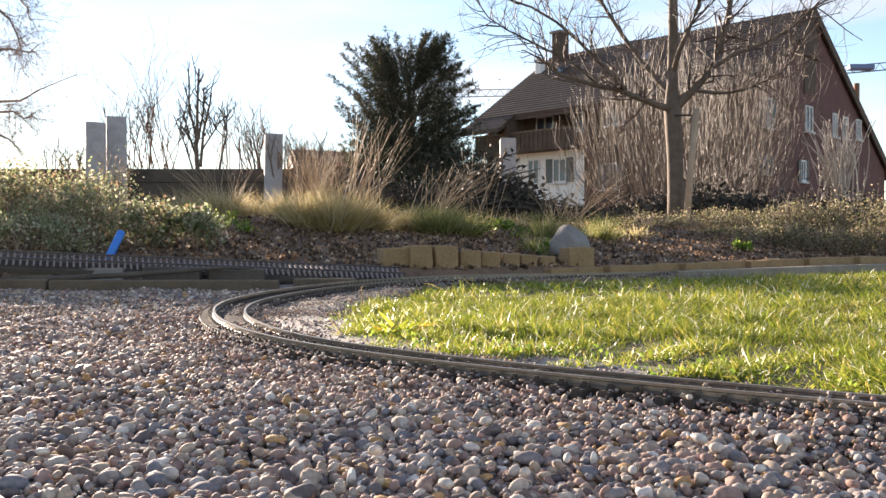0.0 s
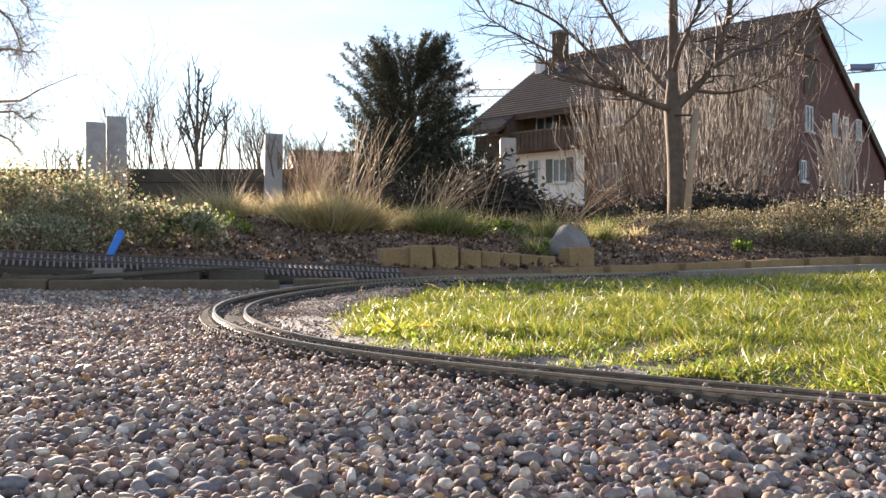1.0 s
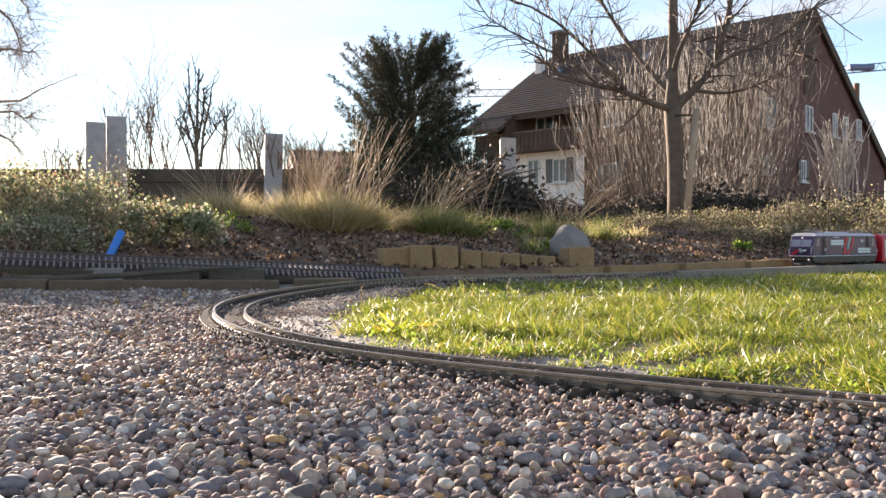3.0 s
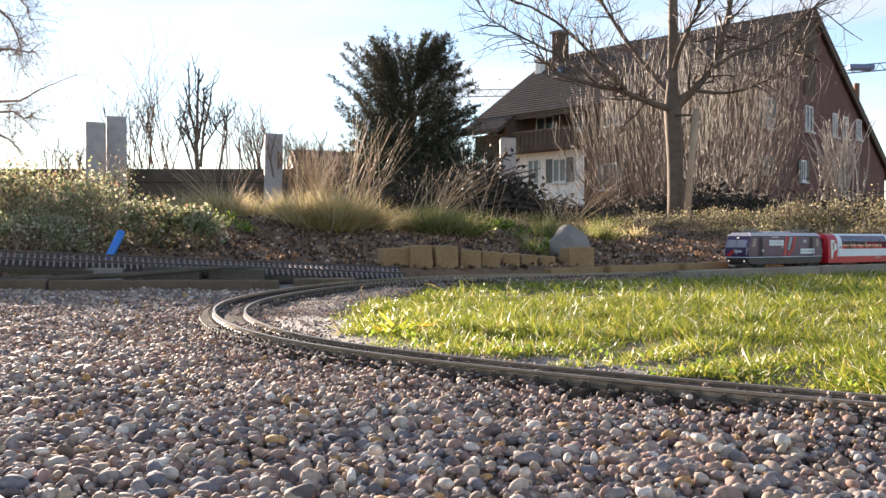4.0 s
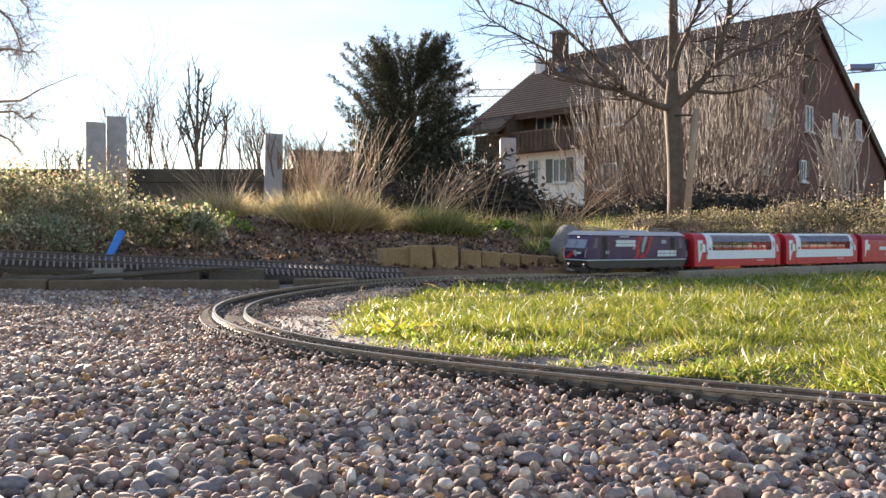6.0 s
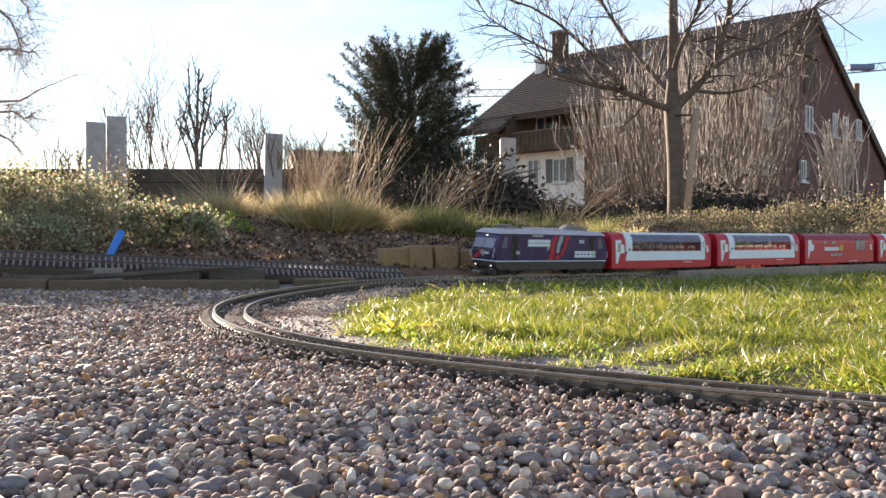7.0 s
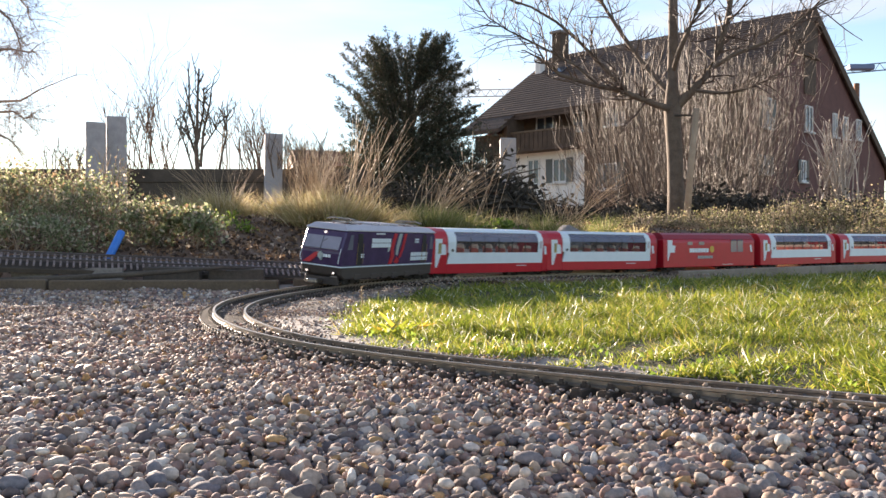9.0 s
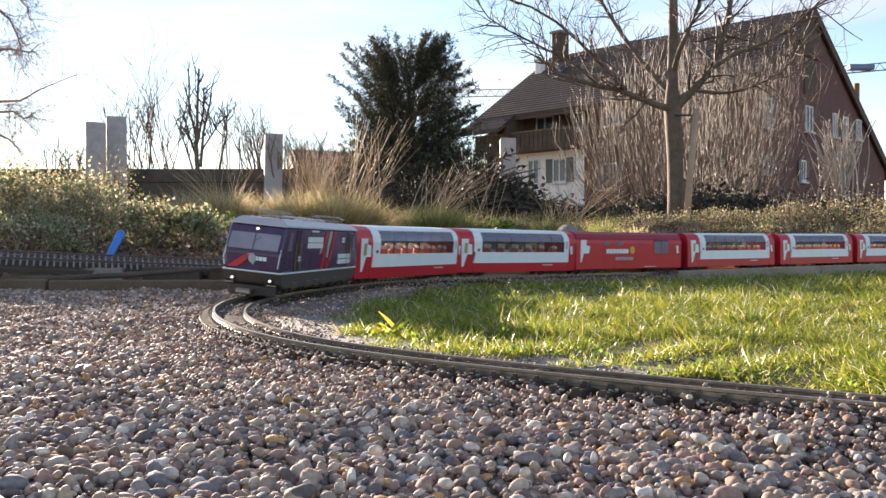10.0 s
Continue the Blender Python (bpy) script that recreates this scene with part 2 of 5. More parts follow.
def swept(curve, side, profile):
    """The profile's (across, up) pairs carried along a curve."""
    pr = np.array(profile)
    v = curve[:, None] + side[:, None] * pr[None, :, :1] + np.array([0, 0, 1.]) * pr[None, :, 1:]
    n, k = len(curve), len(pr)
    i = np.arange(n * k).reshape(n, k)
    q = np.stack([i[:-1], np.roll(i, -1, 1)[:-1], np.roll(i, -1, 1)[1:], i[1:]], -1).reshape(-1, 4)
    caps = np.stack([i[0][::-1], i[-1]])
    return v.reshape(-1, 3), [q, caps]


track = tagged(new("railway_track"), "narrow garden railway track, brass rails on brown plastic ties", "track", kind="structure")
for curve in (outer, inner):
    v, fcs = swept(curve[::2], inward[::2], PROFILE)
    solid("rail", v, fcs, M_rail_top, track, "worn brass rail with a bright running edge")


def tie_mesh():
    bm = box((.0105, .092, .0085), (0, 0, -.0128), .0012)
    for s in (-1, 1):
        for o in (-1, 1):
            y = s * GAUGE / 2 + o * .0052
            box((.0075, .0046, .0035), (0, y, -.0075), .0006, bm=bm)
            box((.003, .0024, .004), (0, y + o * .002, -.0052), bm=bm)
        box((.005, .002, .005), (0, s * .0445, -.0098), bm=bm)
    me = bpy.data.meshes.new("tie")
    bmesh.ops.recalc_face_normals(bm, faces=bm.faces[:])
    bm.to_mesh(me)
    bm.free()
    me.materials.append(M_tie)
    return me


TIE = tie_mesh()
tv = np.array([q.co[:] for q in TIE.vertices])
tf = {}
for pl in TIE.polygons:
    tf.setdefault(len(pl.vertices), []).append(tuple(pl.vertices))
far_lots = []
TIE_STEP = .0214
tie_s = np.arange(ARC[0] + .05, ARC[-1] - .05, TIE_STEP)
for s in tie_s:
    p, hd = on_line(s), heading(s)
    roll = math.asin(float(np.interp(s, ARC, CANT)) / GAUGE)
    m = Matrix.Translation(p) @ Matrix.Rotation(hd, 4, "Z") @ Matrix.Rotation(-roll, 4, "X") @ Matrix.Rotation(random.uniform(-.02, .02), 4, "Z")
    if s > ARC[-1] - 6.3:
        ob = new("tie", TIE)
        ob.parent, ob.matrix_basis = track, m
    else:
        far_lots.append((tv @ np.array(m.to_3x3()).T + np.array(m.translation), [np.array(f) for f in tf.values()]))
v, fcs = joined(*far_lots)
tagged(solid("tie_row", v, fcs, M_tie, track, "row of brown plastic ties"), kind="stuff")
# rail joiners
M_joint = plain("rail_joiner", (.16, .13, .10), .4, .5, .6)
for s, curve in ((10.1, outer), (10.106, inner)):
    a = math.atan2(*(np.interp(s, ARC, tan[:, k]) for k in (1, 0)))
    bm = box((.028, .0085, .0052), (0, 0, -.0058), .0008)
    j = part("rail_joiner", bm, M_joint, track, "metal rail joiner")
    j.matrix_basis = Matrix.Translation(on_line(s, curve)) @ Matrix.Rotation(a, 4, "Z")

# ---- gravel ----
rng = np.random.default_rng(4)
M_gravel_bed = mottled("gravel_bed", (.10, .085, .07), (.28, .24, .2), 60, (.7, 1), .8, .004, 260)
M_pebble = many("pebbles", [(0, (0.207, 0.149, 0.122)), (.07, (0.393, 0.297, 0.235)), (.15, (0.259, 0.219, 0.210)), (.23, (0.486, 0.371, 0.278)), (.31, (0.320, 0.212, 0.180)), (.4, (0.538, 0.450, 0.376)),
                            (.48, (0.372, 0.248, 0.205)), (.56, (0.228, 0.212, 0.224)), (.64, (0.444, 0.342, 0.273)), (.72, (0.341, 0.287, 0.264)), (.79, (0.517, 0.307, 0.146)), (.83, (0.642, 0.553, 0.480)),
                            (.88, (0.155, 0.128, 0.128)), (.93, (0.435, 0.277, 0.224)), (.97, (0.725, 0.653, 0.587))], .75, 260, spec=.18)


def off_line(x, y, curve=line):
    """Signed distance to the track's middle: positive on the lawn's side."""
    c, t = curve[::4], tan[::4]
    out = np.empty(len(x))
    for k in range(0, len(x), 4000):
        dx, dy = x[k:k + 4000, None] - c[None, :, 0], y[k:k + 4000, None] - c[None, :, 1]
        j = np.argmin(dx * dx + dy * dy, 1)
        r = np.arange(len(j))
        out[k:k + 4000] = t[j, 0] * dy[r, j] - t[j, 1] * dx[r, j]
    return out


def lawn_edge(x, y, off):
    """Distance into the lawn from its ragged border."""
    rag = .02 * np.sin(x * 23 + y * 9) + .014 * np.sin(x * 61 - y * 37) + .01 * np.sin(y * 83)
    width = np.interp(y, [.38, .6, .82, 1.09, 1.27, 1.57, 1.95, 2.4, 2.85, 3.75], [.075, .08, .10, .12, .15, .19, .215, .19, .15, .115])
    return off - width + rag * np.interp(y, [.5, .9], [.6, 1])


ICO = bmesh.new()
bmesh.ops.create_icosphere(ICO, subdivisions=2, radius=1)
ICO2 = (np.array([q.co[:] for q in ICO.verts]), np.array([[q.index for q in fc.verts] for fc in ICO.faces]))
ICO.free()
ICO = bmesh.new()
bmesh.ops.create_icosphere(ICO, subdivisions=1, radius=1)
ICO1 = (np.array([q.co[:] for q in ICO.verts]), np.array([[q.index for q in fc.verts] for fc in ICO.faces]))
ICO.free()


def stones(at, size, shape, lump=.21):
    """Rounded, uneven pebbles at points, as one set of verts and faces."""
    n = len(at)
    v0, f0 = shape
    ax = size[:, None] * np.stack([rng.uniform(.8, 1.35, n), rng.uniform(.7, 1.05, n), rng.uniform(.45, .8, n)], 1)
    w = rng.normal(size=(n, 3)) * 1.4
    ph = rng.uniform(0, 6.28, n)
    bump = 1 + lump * np.sin(v0 @ w.T * 1.5 + ph).T
    v = v0[None] * bump[..., None] * ax[:, None]
    q = rng.normal(size=(n, 4)) * np.array([1, .25, .25, 1])
    q /= np.linalg.norm(q, axis=1, keepdims=True)
    a, b, c, d = q.T
    R = np.stack([np.stack([1 - 2 * (c * c + d * d), 2 * (b * c - a * d), 2 * (b * d + a * c)], -1),
                  np.stack([2 * (b * c + a * d), 1 - 2 * (b * b + d * d), 2 * (c * d - a * b)], -1),
                  np.stack([2 * (b * d - a * c), 2 * (c * d + a * b), 1 - 2 * (b * b + c * c)], -1)], 1)
    v = np.einsum("nij,nkj->nki", R, v) + at[:, None]
    return v.reshape(-1, 3), [(f0[None] + (np.arange(n) * len(v0))[:, None, None]).reshape(-1, 3)]


def scatter(y0, y1, margin, cell):
    """Jittered points over the part of the yard between two distances."""
    ys = np.arange(y0, y1, cell)
    pts = []
    for y in ys:
        w = .52 * y + margin
        xs = np.arange(-w, w, cell)
        pts.append(np.stack([xs, np.full(len(xs), y)], 1))
    p = np.concatenate(pts)
    return p + rng.uniform(-.6, .6, p.shape) * cell


def yard_z(x, y):
    near = .002 * (1 - smooth01((y - .54) / .2)) * smooth01((.55 - x) / .5)
    mound = .02 * np.exp(-(((x - .02) * -.6 - (y - 2.68) * .8) / .2) ** 2 - (((x - .02) * .8 - (y - 2.68) * .6) / .055) ** 2)
    return -.0185 + near + mound + .003 * np.sin(x * 17 + y * 5) * np.sin(y * 13) + .0025 * np.sin(x * 41) * np.cos(y * 37)


lots = []
for y0, y1, cell, shape, layers in ((.34, .60, .0051, ICO2, 2), (.60, 1.0, .0058, ICO1, 2), (1.0, 1.6, .0078, ICO1, 2), (1.6, 3.6, .0105, ICO1, 1)):
    for layer in range(layers):
        p = scatter(y0, y1, .05, cell)
        off = off_line(p[:, 0], p[:, 1])
        inside = lawn_edge(p[:, 0], p[:, 1], off)
        yard_end = np.where(p[:, 0] < -.42, 2.3 + .02 * np.sin(p[:, 0] * 30), back_edge(p[:, 0]) - .08)
        keep = (inside < .01) & (p[:, 1] < yard_end)
        between = np.abs(off) < .05
        keep &= ~(between & (rng.random(len(p)) < (.6 if layer else .2)))
        slab = (off > .05) & (p[:, 1] > .7) & (p[:, 1] < 1.45)
        keep &= ~(slab & (rng.random(len(p)) < .25))
        p, off, between = p[keep], off[keep], between[keep]
        size = np.minimum(rng.lognormal(math.log(.00295), .38, len(p)), .0072) * (1.0 if layer == 0 else .95)
        size = np.where(between, np.minimum(size, .0028), size) * (cell / .0066) ** .25 * np.where(off > .04, .55, 1) * np.where((off > -.14) & (off < .05), .82, 1)
        z = yard_z(p[:, 0], p[:, 1]) + layer * .0042 + .0034 * smooth01((off + .16) / .06) * (off < -.03) * (p[:, 1] < 1.1) + rng.uniform(-.003, .002, len(p)) + np.where(between, .0045, 0)
        lots.append(stones(np.stack([p[:, 0], p[:, 1], z], 1), size, shape))
v, fcs = joined(*lots)
tagged(solid("gravel", v, fcs, M_pebble, smooth=True), "loose rounded beige and grey pebble gravel", "gravel", kind="stuff")
yx, yy = np.linspace(-6, 7.5, 260), np.linspace(-6, 7.4, 280)


def bed_z(x, y):
    off = off_line(x.ravel(), y.ravel())
    sink = smooth01(lawn_edge(x.ravel(), y.ravel(), off) / .06).reshape(x.shape)
    sink = np.maximum(sink, (smooth01((off - .05) / .02) * (y.ravel() > 2.5)).reshape(x.shape))
    return yard_z(x, y) - .003 - .12 * sink - .14 * smooth01((y - back_edge(x) + .12) / .1) - .12 * smooth01((-3.5 - x) / 2.4) - .12 * smooth01((-3 - y) / 2.8)


tagged(sheet("gravel_bed", yx, yy, bed_z, M_gravel_bed), "compact grit under the loose gravel", "gravel", kind="structure")

# ---- lawn ----
k0, k1 = np.searchsorted(ARC, [6.53, ARC[np.argmin(abs(outer[:, 1] - 2.95))]])
v, fcs = swept(line[k0:k1:4], inward[k0:k1:4], [(.05, -.06), (.052, -.016), (.09, -.014), (.16, -.024), (.3, -.04), (.3, -.08)])
tagged(solid("earth_strip", v, fcs, M_soil), "bare brown earth between track and lawn", "earth", kind="structure")
M_kerb = mottled("pale_concrete", (.13, .122, .118), (.27, .258, .25), 14, (.7, .95), .5, .002, 160)
k0, k1 = np.searchsorted(ARC, [ARC[np.argmin(abs(outer[:, 1] - 1.42))], 10.26])
v, fcs = swept(line[k0:k1:3], inward[k0:k1:3], [(.068, -.03), (.068, -.018), (.073, -.0145), (.15, -.0135), (.2, -.018), (.2, -.03)])
tagged(solid("lawn_kerb", v, fcs, M_kerb), "pale worn concrete strip along the lawn", "kerb", kind="structure")


def lawn_z(y):
    return np.interp(y, [.64, 1.12, 2.02, 2.6, 3.15, 6], [-.008, -.016, -.023, -.025, -.033, -.042])


M_turf = mottled("turf_soil", (.03, .028, .014), (.09, .085, .035), 20, (.9, 1), .6, .004, 120)
k0, k1 = np.searchsorted(ARC, [3.571, 10.635])
rimp, rimn = line[k0:k1:8], inward[k0:k1:8]
edge_pts = []
for p, nrm in zip(rimp, rimn):
    for w in np.arange(.05, .6, .01):
        q = p + nrm * w
        if lawn_edge(q[:1], q[1:2], np.array([w]))[0] > 0:
            edge_pts.append(q[:2])
            break
edge_pts = np.array(edge_pts)
hub = np.array([5.2, 2.4])
lv, lf = [(*hub, -.043)], []
n = len(edge_pts)
for ring, (u, z) in enumerate(((.97, 0), (1, -.005), (1.0, -.03))):
    for q in edge_pts:
        w = hub + (q - hub) * u
        lv.append((*w, lawn_z(w[1]) + z))
for i in range(n - 1):
    lf.append((0, 1 + i, 2 + i))
quads = [(1 + r * n + i, 1 + (r + 1) * n + i, 2 + (r + 1) * n + i, 2 + r * n + i) for r in range(2) for i in range(n - 1)]
tagged(solid("lawn", np.array(lv), [np.array(lf), np.array(quads)], M_turf), "thin soil under the lawn", "lawn", kind="structure")

# last stop: a few cream blades are painted glints of dew
M_grass = many("grass_blades", [(0, (.095, .14, .015)), (.22, (.175, .23, .024)), (.46, (.28, .32, .04)), (.70, (.40, .385, .068)), (.89, (.52, .39, .11)), (.95, (.78, .76, .60))], .38, 0, .5, spec=.5)


def lawn_blades(y0, y1, count, tall, wide):
    y = np.sqrt(rng.uniform(y0 * y0, y1 * y1, count))
    x = rng.uniform(-.16, .545, count) * y
    off = off_line(x, y)
    d = lawn_edge(x, y, off)
    tuft = .5 + .5 * np.sin(x * 19 + 3 * np.sin(y * 11)) * np.sin(y * 17 + 2 * np.sin(x * 13))
    bare = np.exp(-((x - .066) / .055) ** 2 - ((y - 1.0) / .045) ** 2) + np.exp(-((x - .2) / .05) ** 2 - ((y - .85) / .03) ** 2) + np.exp(-((x + .07) / .055) ** 2 - ((y - 1.13) / .04) ** 2)
    keep = (d > 0) & (off < 3.5) & (rng.random(count) < .2 + .95 * tuft ** 1.3) & (rng.random(count) > 1.1 * bare)
    x, y, d, tuft = x[keep], y[keep], d[keep], tuft[keep]
    n = len(x)
    L = tall * rng.uniform(.45, 1.15, n) * (.42 + .95 * tuft) * np.where(rng.random(n) < .05, 1.5, 1) * (.6 + .4 * smooth01(d / .1))
    lean = rng.normal(0, .55, (n, 2))
    t = np.stack([lean[:, 0], lean[:, 1], np.ones(n)], 1)
    t /= np.linalg.norm(t, axis=1, keepdims=True)
    return blades(np.stack([x, y, lawn_z(y) - .006], 1), t, L, wide * rng.uniform(.6, 1.3, n), rng.uniform(.15, .9, n), rng)


v, fcs = joined(lawn_blades(.6, 1.2, 80000, .029, .0014), lawn_blades(1.12, 1.95, 84000, .031, .0018), lawn_blades(1.88, 4.6, 60000, .034, .0032))
tagged(solid("grass", v, fcs, M_grass), "short green lawn grass with yellowed tips, a few blades pale for dew glints", "grass", kind="stuff")

# ---- the train ----
# purple paint, its colour shifted to blue for the sky it reflects
M_purple = plain("sky_blued_purple_paint", (.07, .042, .105), .2, .5, 0, .2, 30)
M_skirt = plain("brown_grey_frame", (.062, .05, .045), .5, .4, 0, .25, 50)
M_roof = plain("silver_grey_roof", (.50, .48, .52), .38, .5, .2, .1, 30)
# white paint with the blue of the skylight mixed into its colour
M_white = plain("sky_blued_white_paint", (.70, .785, .83), .3, .5, 0, .05, 30)
M_red = plain("red_paint", (.50, .012, .028), .3, .5, 0, .1, 30)
M_dark_red = plain("dark_red_roof", (.30, .014, .03), .35, .5, 0, .12, 30)
M_black = plain("black_plastic", (.018, .017, .017), .5, .4, 0, .2, 60)
M_steel = mottled("wheel_steel", (.22, .2, .18), (.36, .33, .3), 80, (.3, .5), .1, .0004, 300, .9)
M_windscreen = plain("dark_windscreen", (.16, .165, .21), .05, .9, 0, .1, 20)
# front glass: the reflected sky is put into a paler base colour
M_front = plain("sky_pale_windscreen", (.25, .245, .30), .06, .9, 0, .25, 12)
M_pane = glass("carriage_glass", (.94, .95, .96), .84, (.10, .10, .11))
# tinted glass; its grey-blue face colour also stands for reflected sky
M_blue_tint = glass("blue_tinted_sky_glass", (.62, .66, .80), .5, (.24, .25, .32))
M_seat = plain("red_seat", (.62, .16, .11), .6, .3, 0, .1, 60)
M_beige = plain("beige_interior", (.80, .68, .54), .6, .3, 0, .1, 40)
M_yellow_glass = plain("yellow_door_pane", (.36, .30, .14), .15, .5)
M_brass = plain("dull_brass", (.22, .15, .07), .45)
M_headlight = glowing("headlight", (1, .90, .84), .28)
M_sun_logo = plain("yellow_emblem", (.65, .42, .06), .4)
M_pale_teal = plain("pale_grey_green_print", (.34, .40, .40), .4)


def wheelset(parent, x):
    """Two flanged wheels on an axle, its middle at the origin of its own space."""
    bm = bmesh.new()
    tube(bm, [(0, -.03, 0), (0, .03, 0)], [.003, .003], 8)
    for s in (-1, 1):
        y = s * .0225
        tube(bm, [(0, y, 0), (0, y + s * .005, 0)], [.0148, .0145], 20)
        tube(bm, [(0, y - s * .0018, 0), (0, y, 0)], [.0172, .0172], 20)
        for k in range(5):
            a = k * 2 * math.pi / 5
            box((.004, .0014, .004), (.008 * math.cos(a), y + s * .0055, .008 * math.sin(a)), bm=bm)
    w = part("wheelset", bm, M_steel, parent, "steel flanged wheelset", True)
    w.matrix_basis = pose(x, 0, .0148)
    return w


WHEELS, BOGIES = [], []
LOCO_X, COACH_X = .87, .894


def bogie(car, x, wheelbase=.09):
    bm = bmesh.new()
    for s in (-1, 1):
        extruded([(-wheelbase * .75, .016), (-wheelbase * .7, .012), (-wheelbase * .3, .006), (wheelbase * .3, .006), (wheelbase * .7, .012),
                  (wheelbase * .75, .016), (wheelbase * .5, .024), (-wheelbase * .5, .024)], "y", s * .037 - .003, s * .037 + .003, bm)
        for k in (-1, 1):
            box((.02, .007, .015), (k * wheelbase / 2, s * .041, .0145), .0015, bm=bm)
        box((.022, .006, .01), (0, s * .042, .014), .001, bm=bm)
    box((.03, .07, .008), (0, 0, .02), bm=bm)
    b = part("bogie", bm, M_black, car, "black bogie frame")
    b.matrix_basis = pose(x, 0, 0)
    BOGIES.append((car, b, x))
    for k in (-1, 1):
        WHEELS.append((b, wheelset(b, k * wheelbase / 2), k * wheelbase / 2))


def bars(parent, name, x, z, w, hgt, rows, material, side, gap=.3, cells=5, label=""):
    """Unreadable lettering: short raised bars on a flank."""
    bm = bmesh.new()
    y = side * .0625
    rh = hgt / rows
    for r in range(rows):
        cw = w / cells
        for c in range(cells):
            box((cw * (1 - gap), .0012, rh * (1 - gap)), (x - w / 2 + (c + .5) * cw, y, z - hgt / 2 + (r + .5) * rh), bm=bm)
    return part(name, bm, material, parent, label)


def flank_shape(parent, name, poly, material, side, y=.0612, t=.0012, label=""):
    return part(name, extruded(poly, "y", side * y, side * (y + t)), material, parent, label)


def locomotive():
    L = .325
    loco = tagged(new("model_locomotive"), "dark purple model electric locomotive with grey roof on the garden track", "model train")
    sil = [(-L + .004, .053), (-L - .004, .09), (-L + .022, .146), (L - .022, .146), (L + .004, .09), (L - .004, .053)]
    part("body", extruded(sil, "y", -.061, .061, bevel=.004), M_purple, loco)
    sil = [(-L + .03, .020), (-L + .01, .030), (-L + .004, .0525), (L - .004, .0525), (L - .01, .030), (L - .03, .020)]
    part("skirt", extruded(sil, "y", -.0605, .0605, bevel=.003), M_skirt, loco, "brown-grey lower frame")
    bm = box((2 * L - .002, .1235, .0032), (0, 0, .0528), .0008)
    part("waist_stripe", bm, M_white, loco, "thin white stripe")
    sec = [(-.0615, .146), (-.0615, .149), (-.044, .1615), (.044, .1615), (.0615, .149), (.0615, .146)]
    bm = extruded(sec, "x", -L + .018, L - .018)
    for vtx in bm.verts:
        if vtx.co.z > .155:
            vtx.co.x -= math.copysign(.02, vtx.co.x)
    part("roof", bm, M_roof, loco, "silver grey chamfered roof")
    for e in (-1, 1):
        # raked cab front: windscreen, centre post and number bars
        a = Matrix.Rotation(e * math.atan2(.026, .056) * -1, 4, "Y")
        at = (e * (L - .0045), 0, .1125)
        bm = box((.004, .104, .037), at, .0015, a)
        ws = part("windscreen", bm, M_front, loco, "cab windscreen with the reflected sky in its pale colour")
        bm = box((.0046, .0016, .037), (e * (L - .0042), 0, .1125), 0, a)
        part("centre_post", bm, M_black, ws)
        bm = bmesh.new()
        tube(bm, [(e * (L + .0005), -.02, .1), (e * (L - .006), .012, .122)], [.0009, .0007], 4)
        part("wiper", bm, M_black, ws)
        bm = box((.003, .11, .003), (e * (L + .003), 0, .093), .0006)
        part("front_band", bm, M_purple, loco)
        for s in (-1, 1):
            lamp = bmesh.new()
            tube(lamp, [(e * (L - .012), s * .04, .0365), (e * (L - .003), s * .04, .0365)], [.0055, .005], 14)
            part("headlight_housing", lamp, M_black, loco)
            lamp = bmesh.new()
            tube(lamp, [(e * (L - .006), s * .04, .0365), (e * (L - .0015), s * .04, .0365)], [.003, .0028], 14)
            part("headlight", lamp, M_headlight, loco, "lit warm white headlight")
            bm = box((.006, .020, .0035), (e * (L + .001), s * .045, .0275), .001)
            part("step", bm, M_steel, loco)
            bm = bmesh.new()
            tube(bm, [(e * (L + .006), s * .056, .062), (e * (L + .008), s * .058, .075), (e * (L - .002), s * .0575, .1)], [.0011] * 3, 5)
            part("handrail", bm, M_white, loco, "bright front handrail")
        lamp = bmesh.new()
        tube(lamp, [(e * (L - .026), 0, .1385), (e * (L - .0145), 0, .1385)], [.003, .0028], 12)
        part("top_headlight", lamp, M_headlight, loco, "lit upper headlight")
        bm = bmesh.new()
        for k in range(3):
            box((.0015, .007, .008), (e * (L + .0022), (k - 1) * .0085 + .018, .079), bm=bm, rot=Matrix.Rotation(e * -.1, 4, "Y"))
        part("number_bars", bm, M_white, loco, "white number bars")
        for poly, m, lb in (([(-.05, .059), (-.03, .059), (-.012, .073), (-.003, .088), (-.016, .085), (-.036, .07)], M_red, "red printed motif"),
                            ([(-.006, .074), (.004, .066), (.01, .08), (.002, .089), (-.01, .088)], M_pale_teal, "pale printed figure")):
            part("front_print", extruded(poly, "x", e * (L - .002), e * (L + .0048)), m, loco, lb)
        bm = box((.05, .012, .008), (e * (L + .012), 0, .014), .002)
        box((.012, .03, .012), (e * (L + .034), 0, .014), .003, bm=bm)
        part("coupler", bm, M_steel, loco, "metal hook coupler")
        bm = box((.01, .1, .02), (e * (L - .018), 0, .014), .002)
        part("snow_plough", bm, M_skirt, loco)
    for s in (-1, 1):
        for e in (-1, 1):
            flank_shape(loco, "cab_window", [(e * (L - .032), .098), (e * (L - .06), .098), (e * (L - .06), .136), (e * (L - .045), .136)], M_windscreen, s, label="dark cab side window")
            flank_shape(loco, "cab_door", [(e * (L - .09), .057), (e * (L - .118), .057), (e * (L - .118), .14), (e * (L - .09), .14)], M_black, s, .0608, label="flush dark cab door panel")
            for dx in (-.017, .017):
                bm = bmesh.new()
                tube(bm, [(e * (L - .104) + dx, s * .0635, .06), (e * (L - .104) + dx, s * .0635, .115)], [.001] * 2, 5)
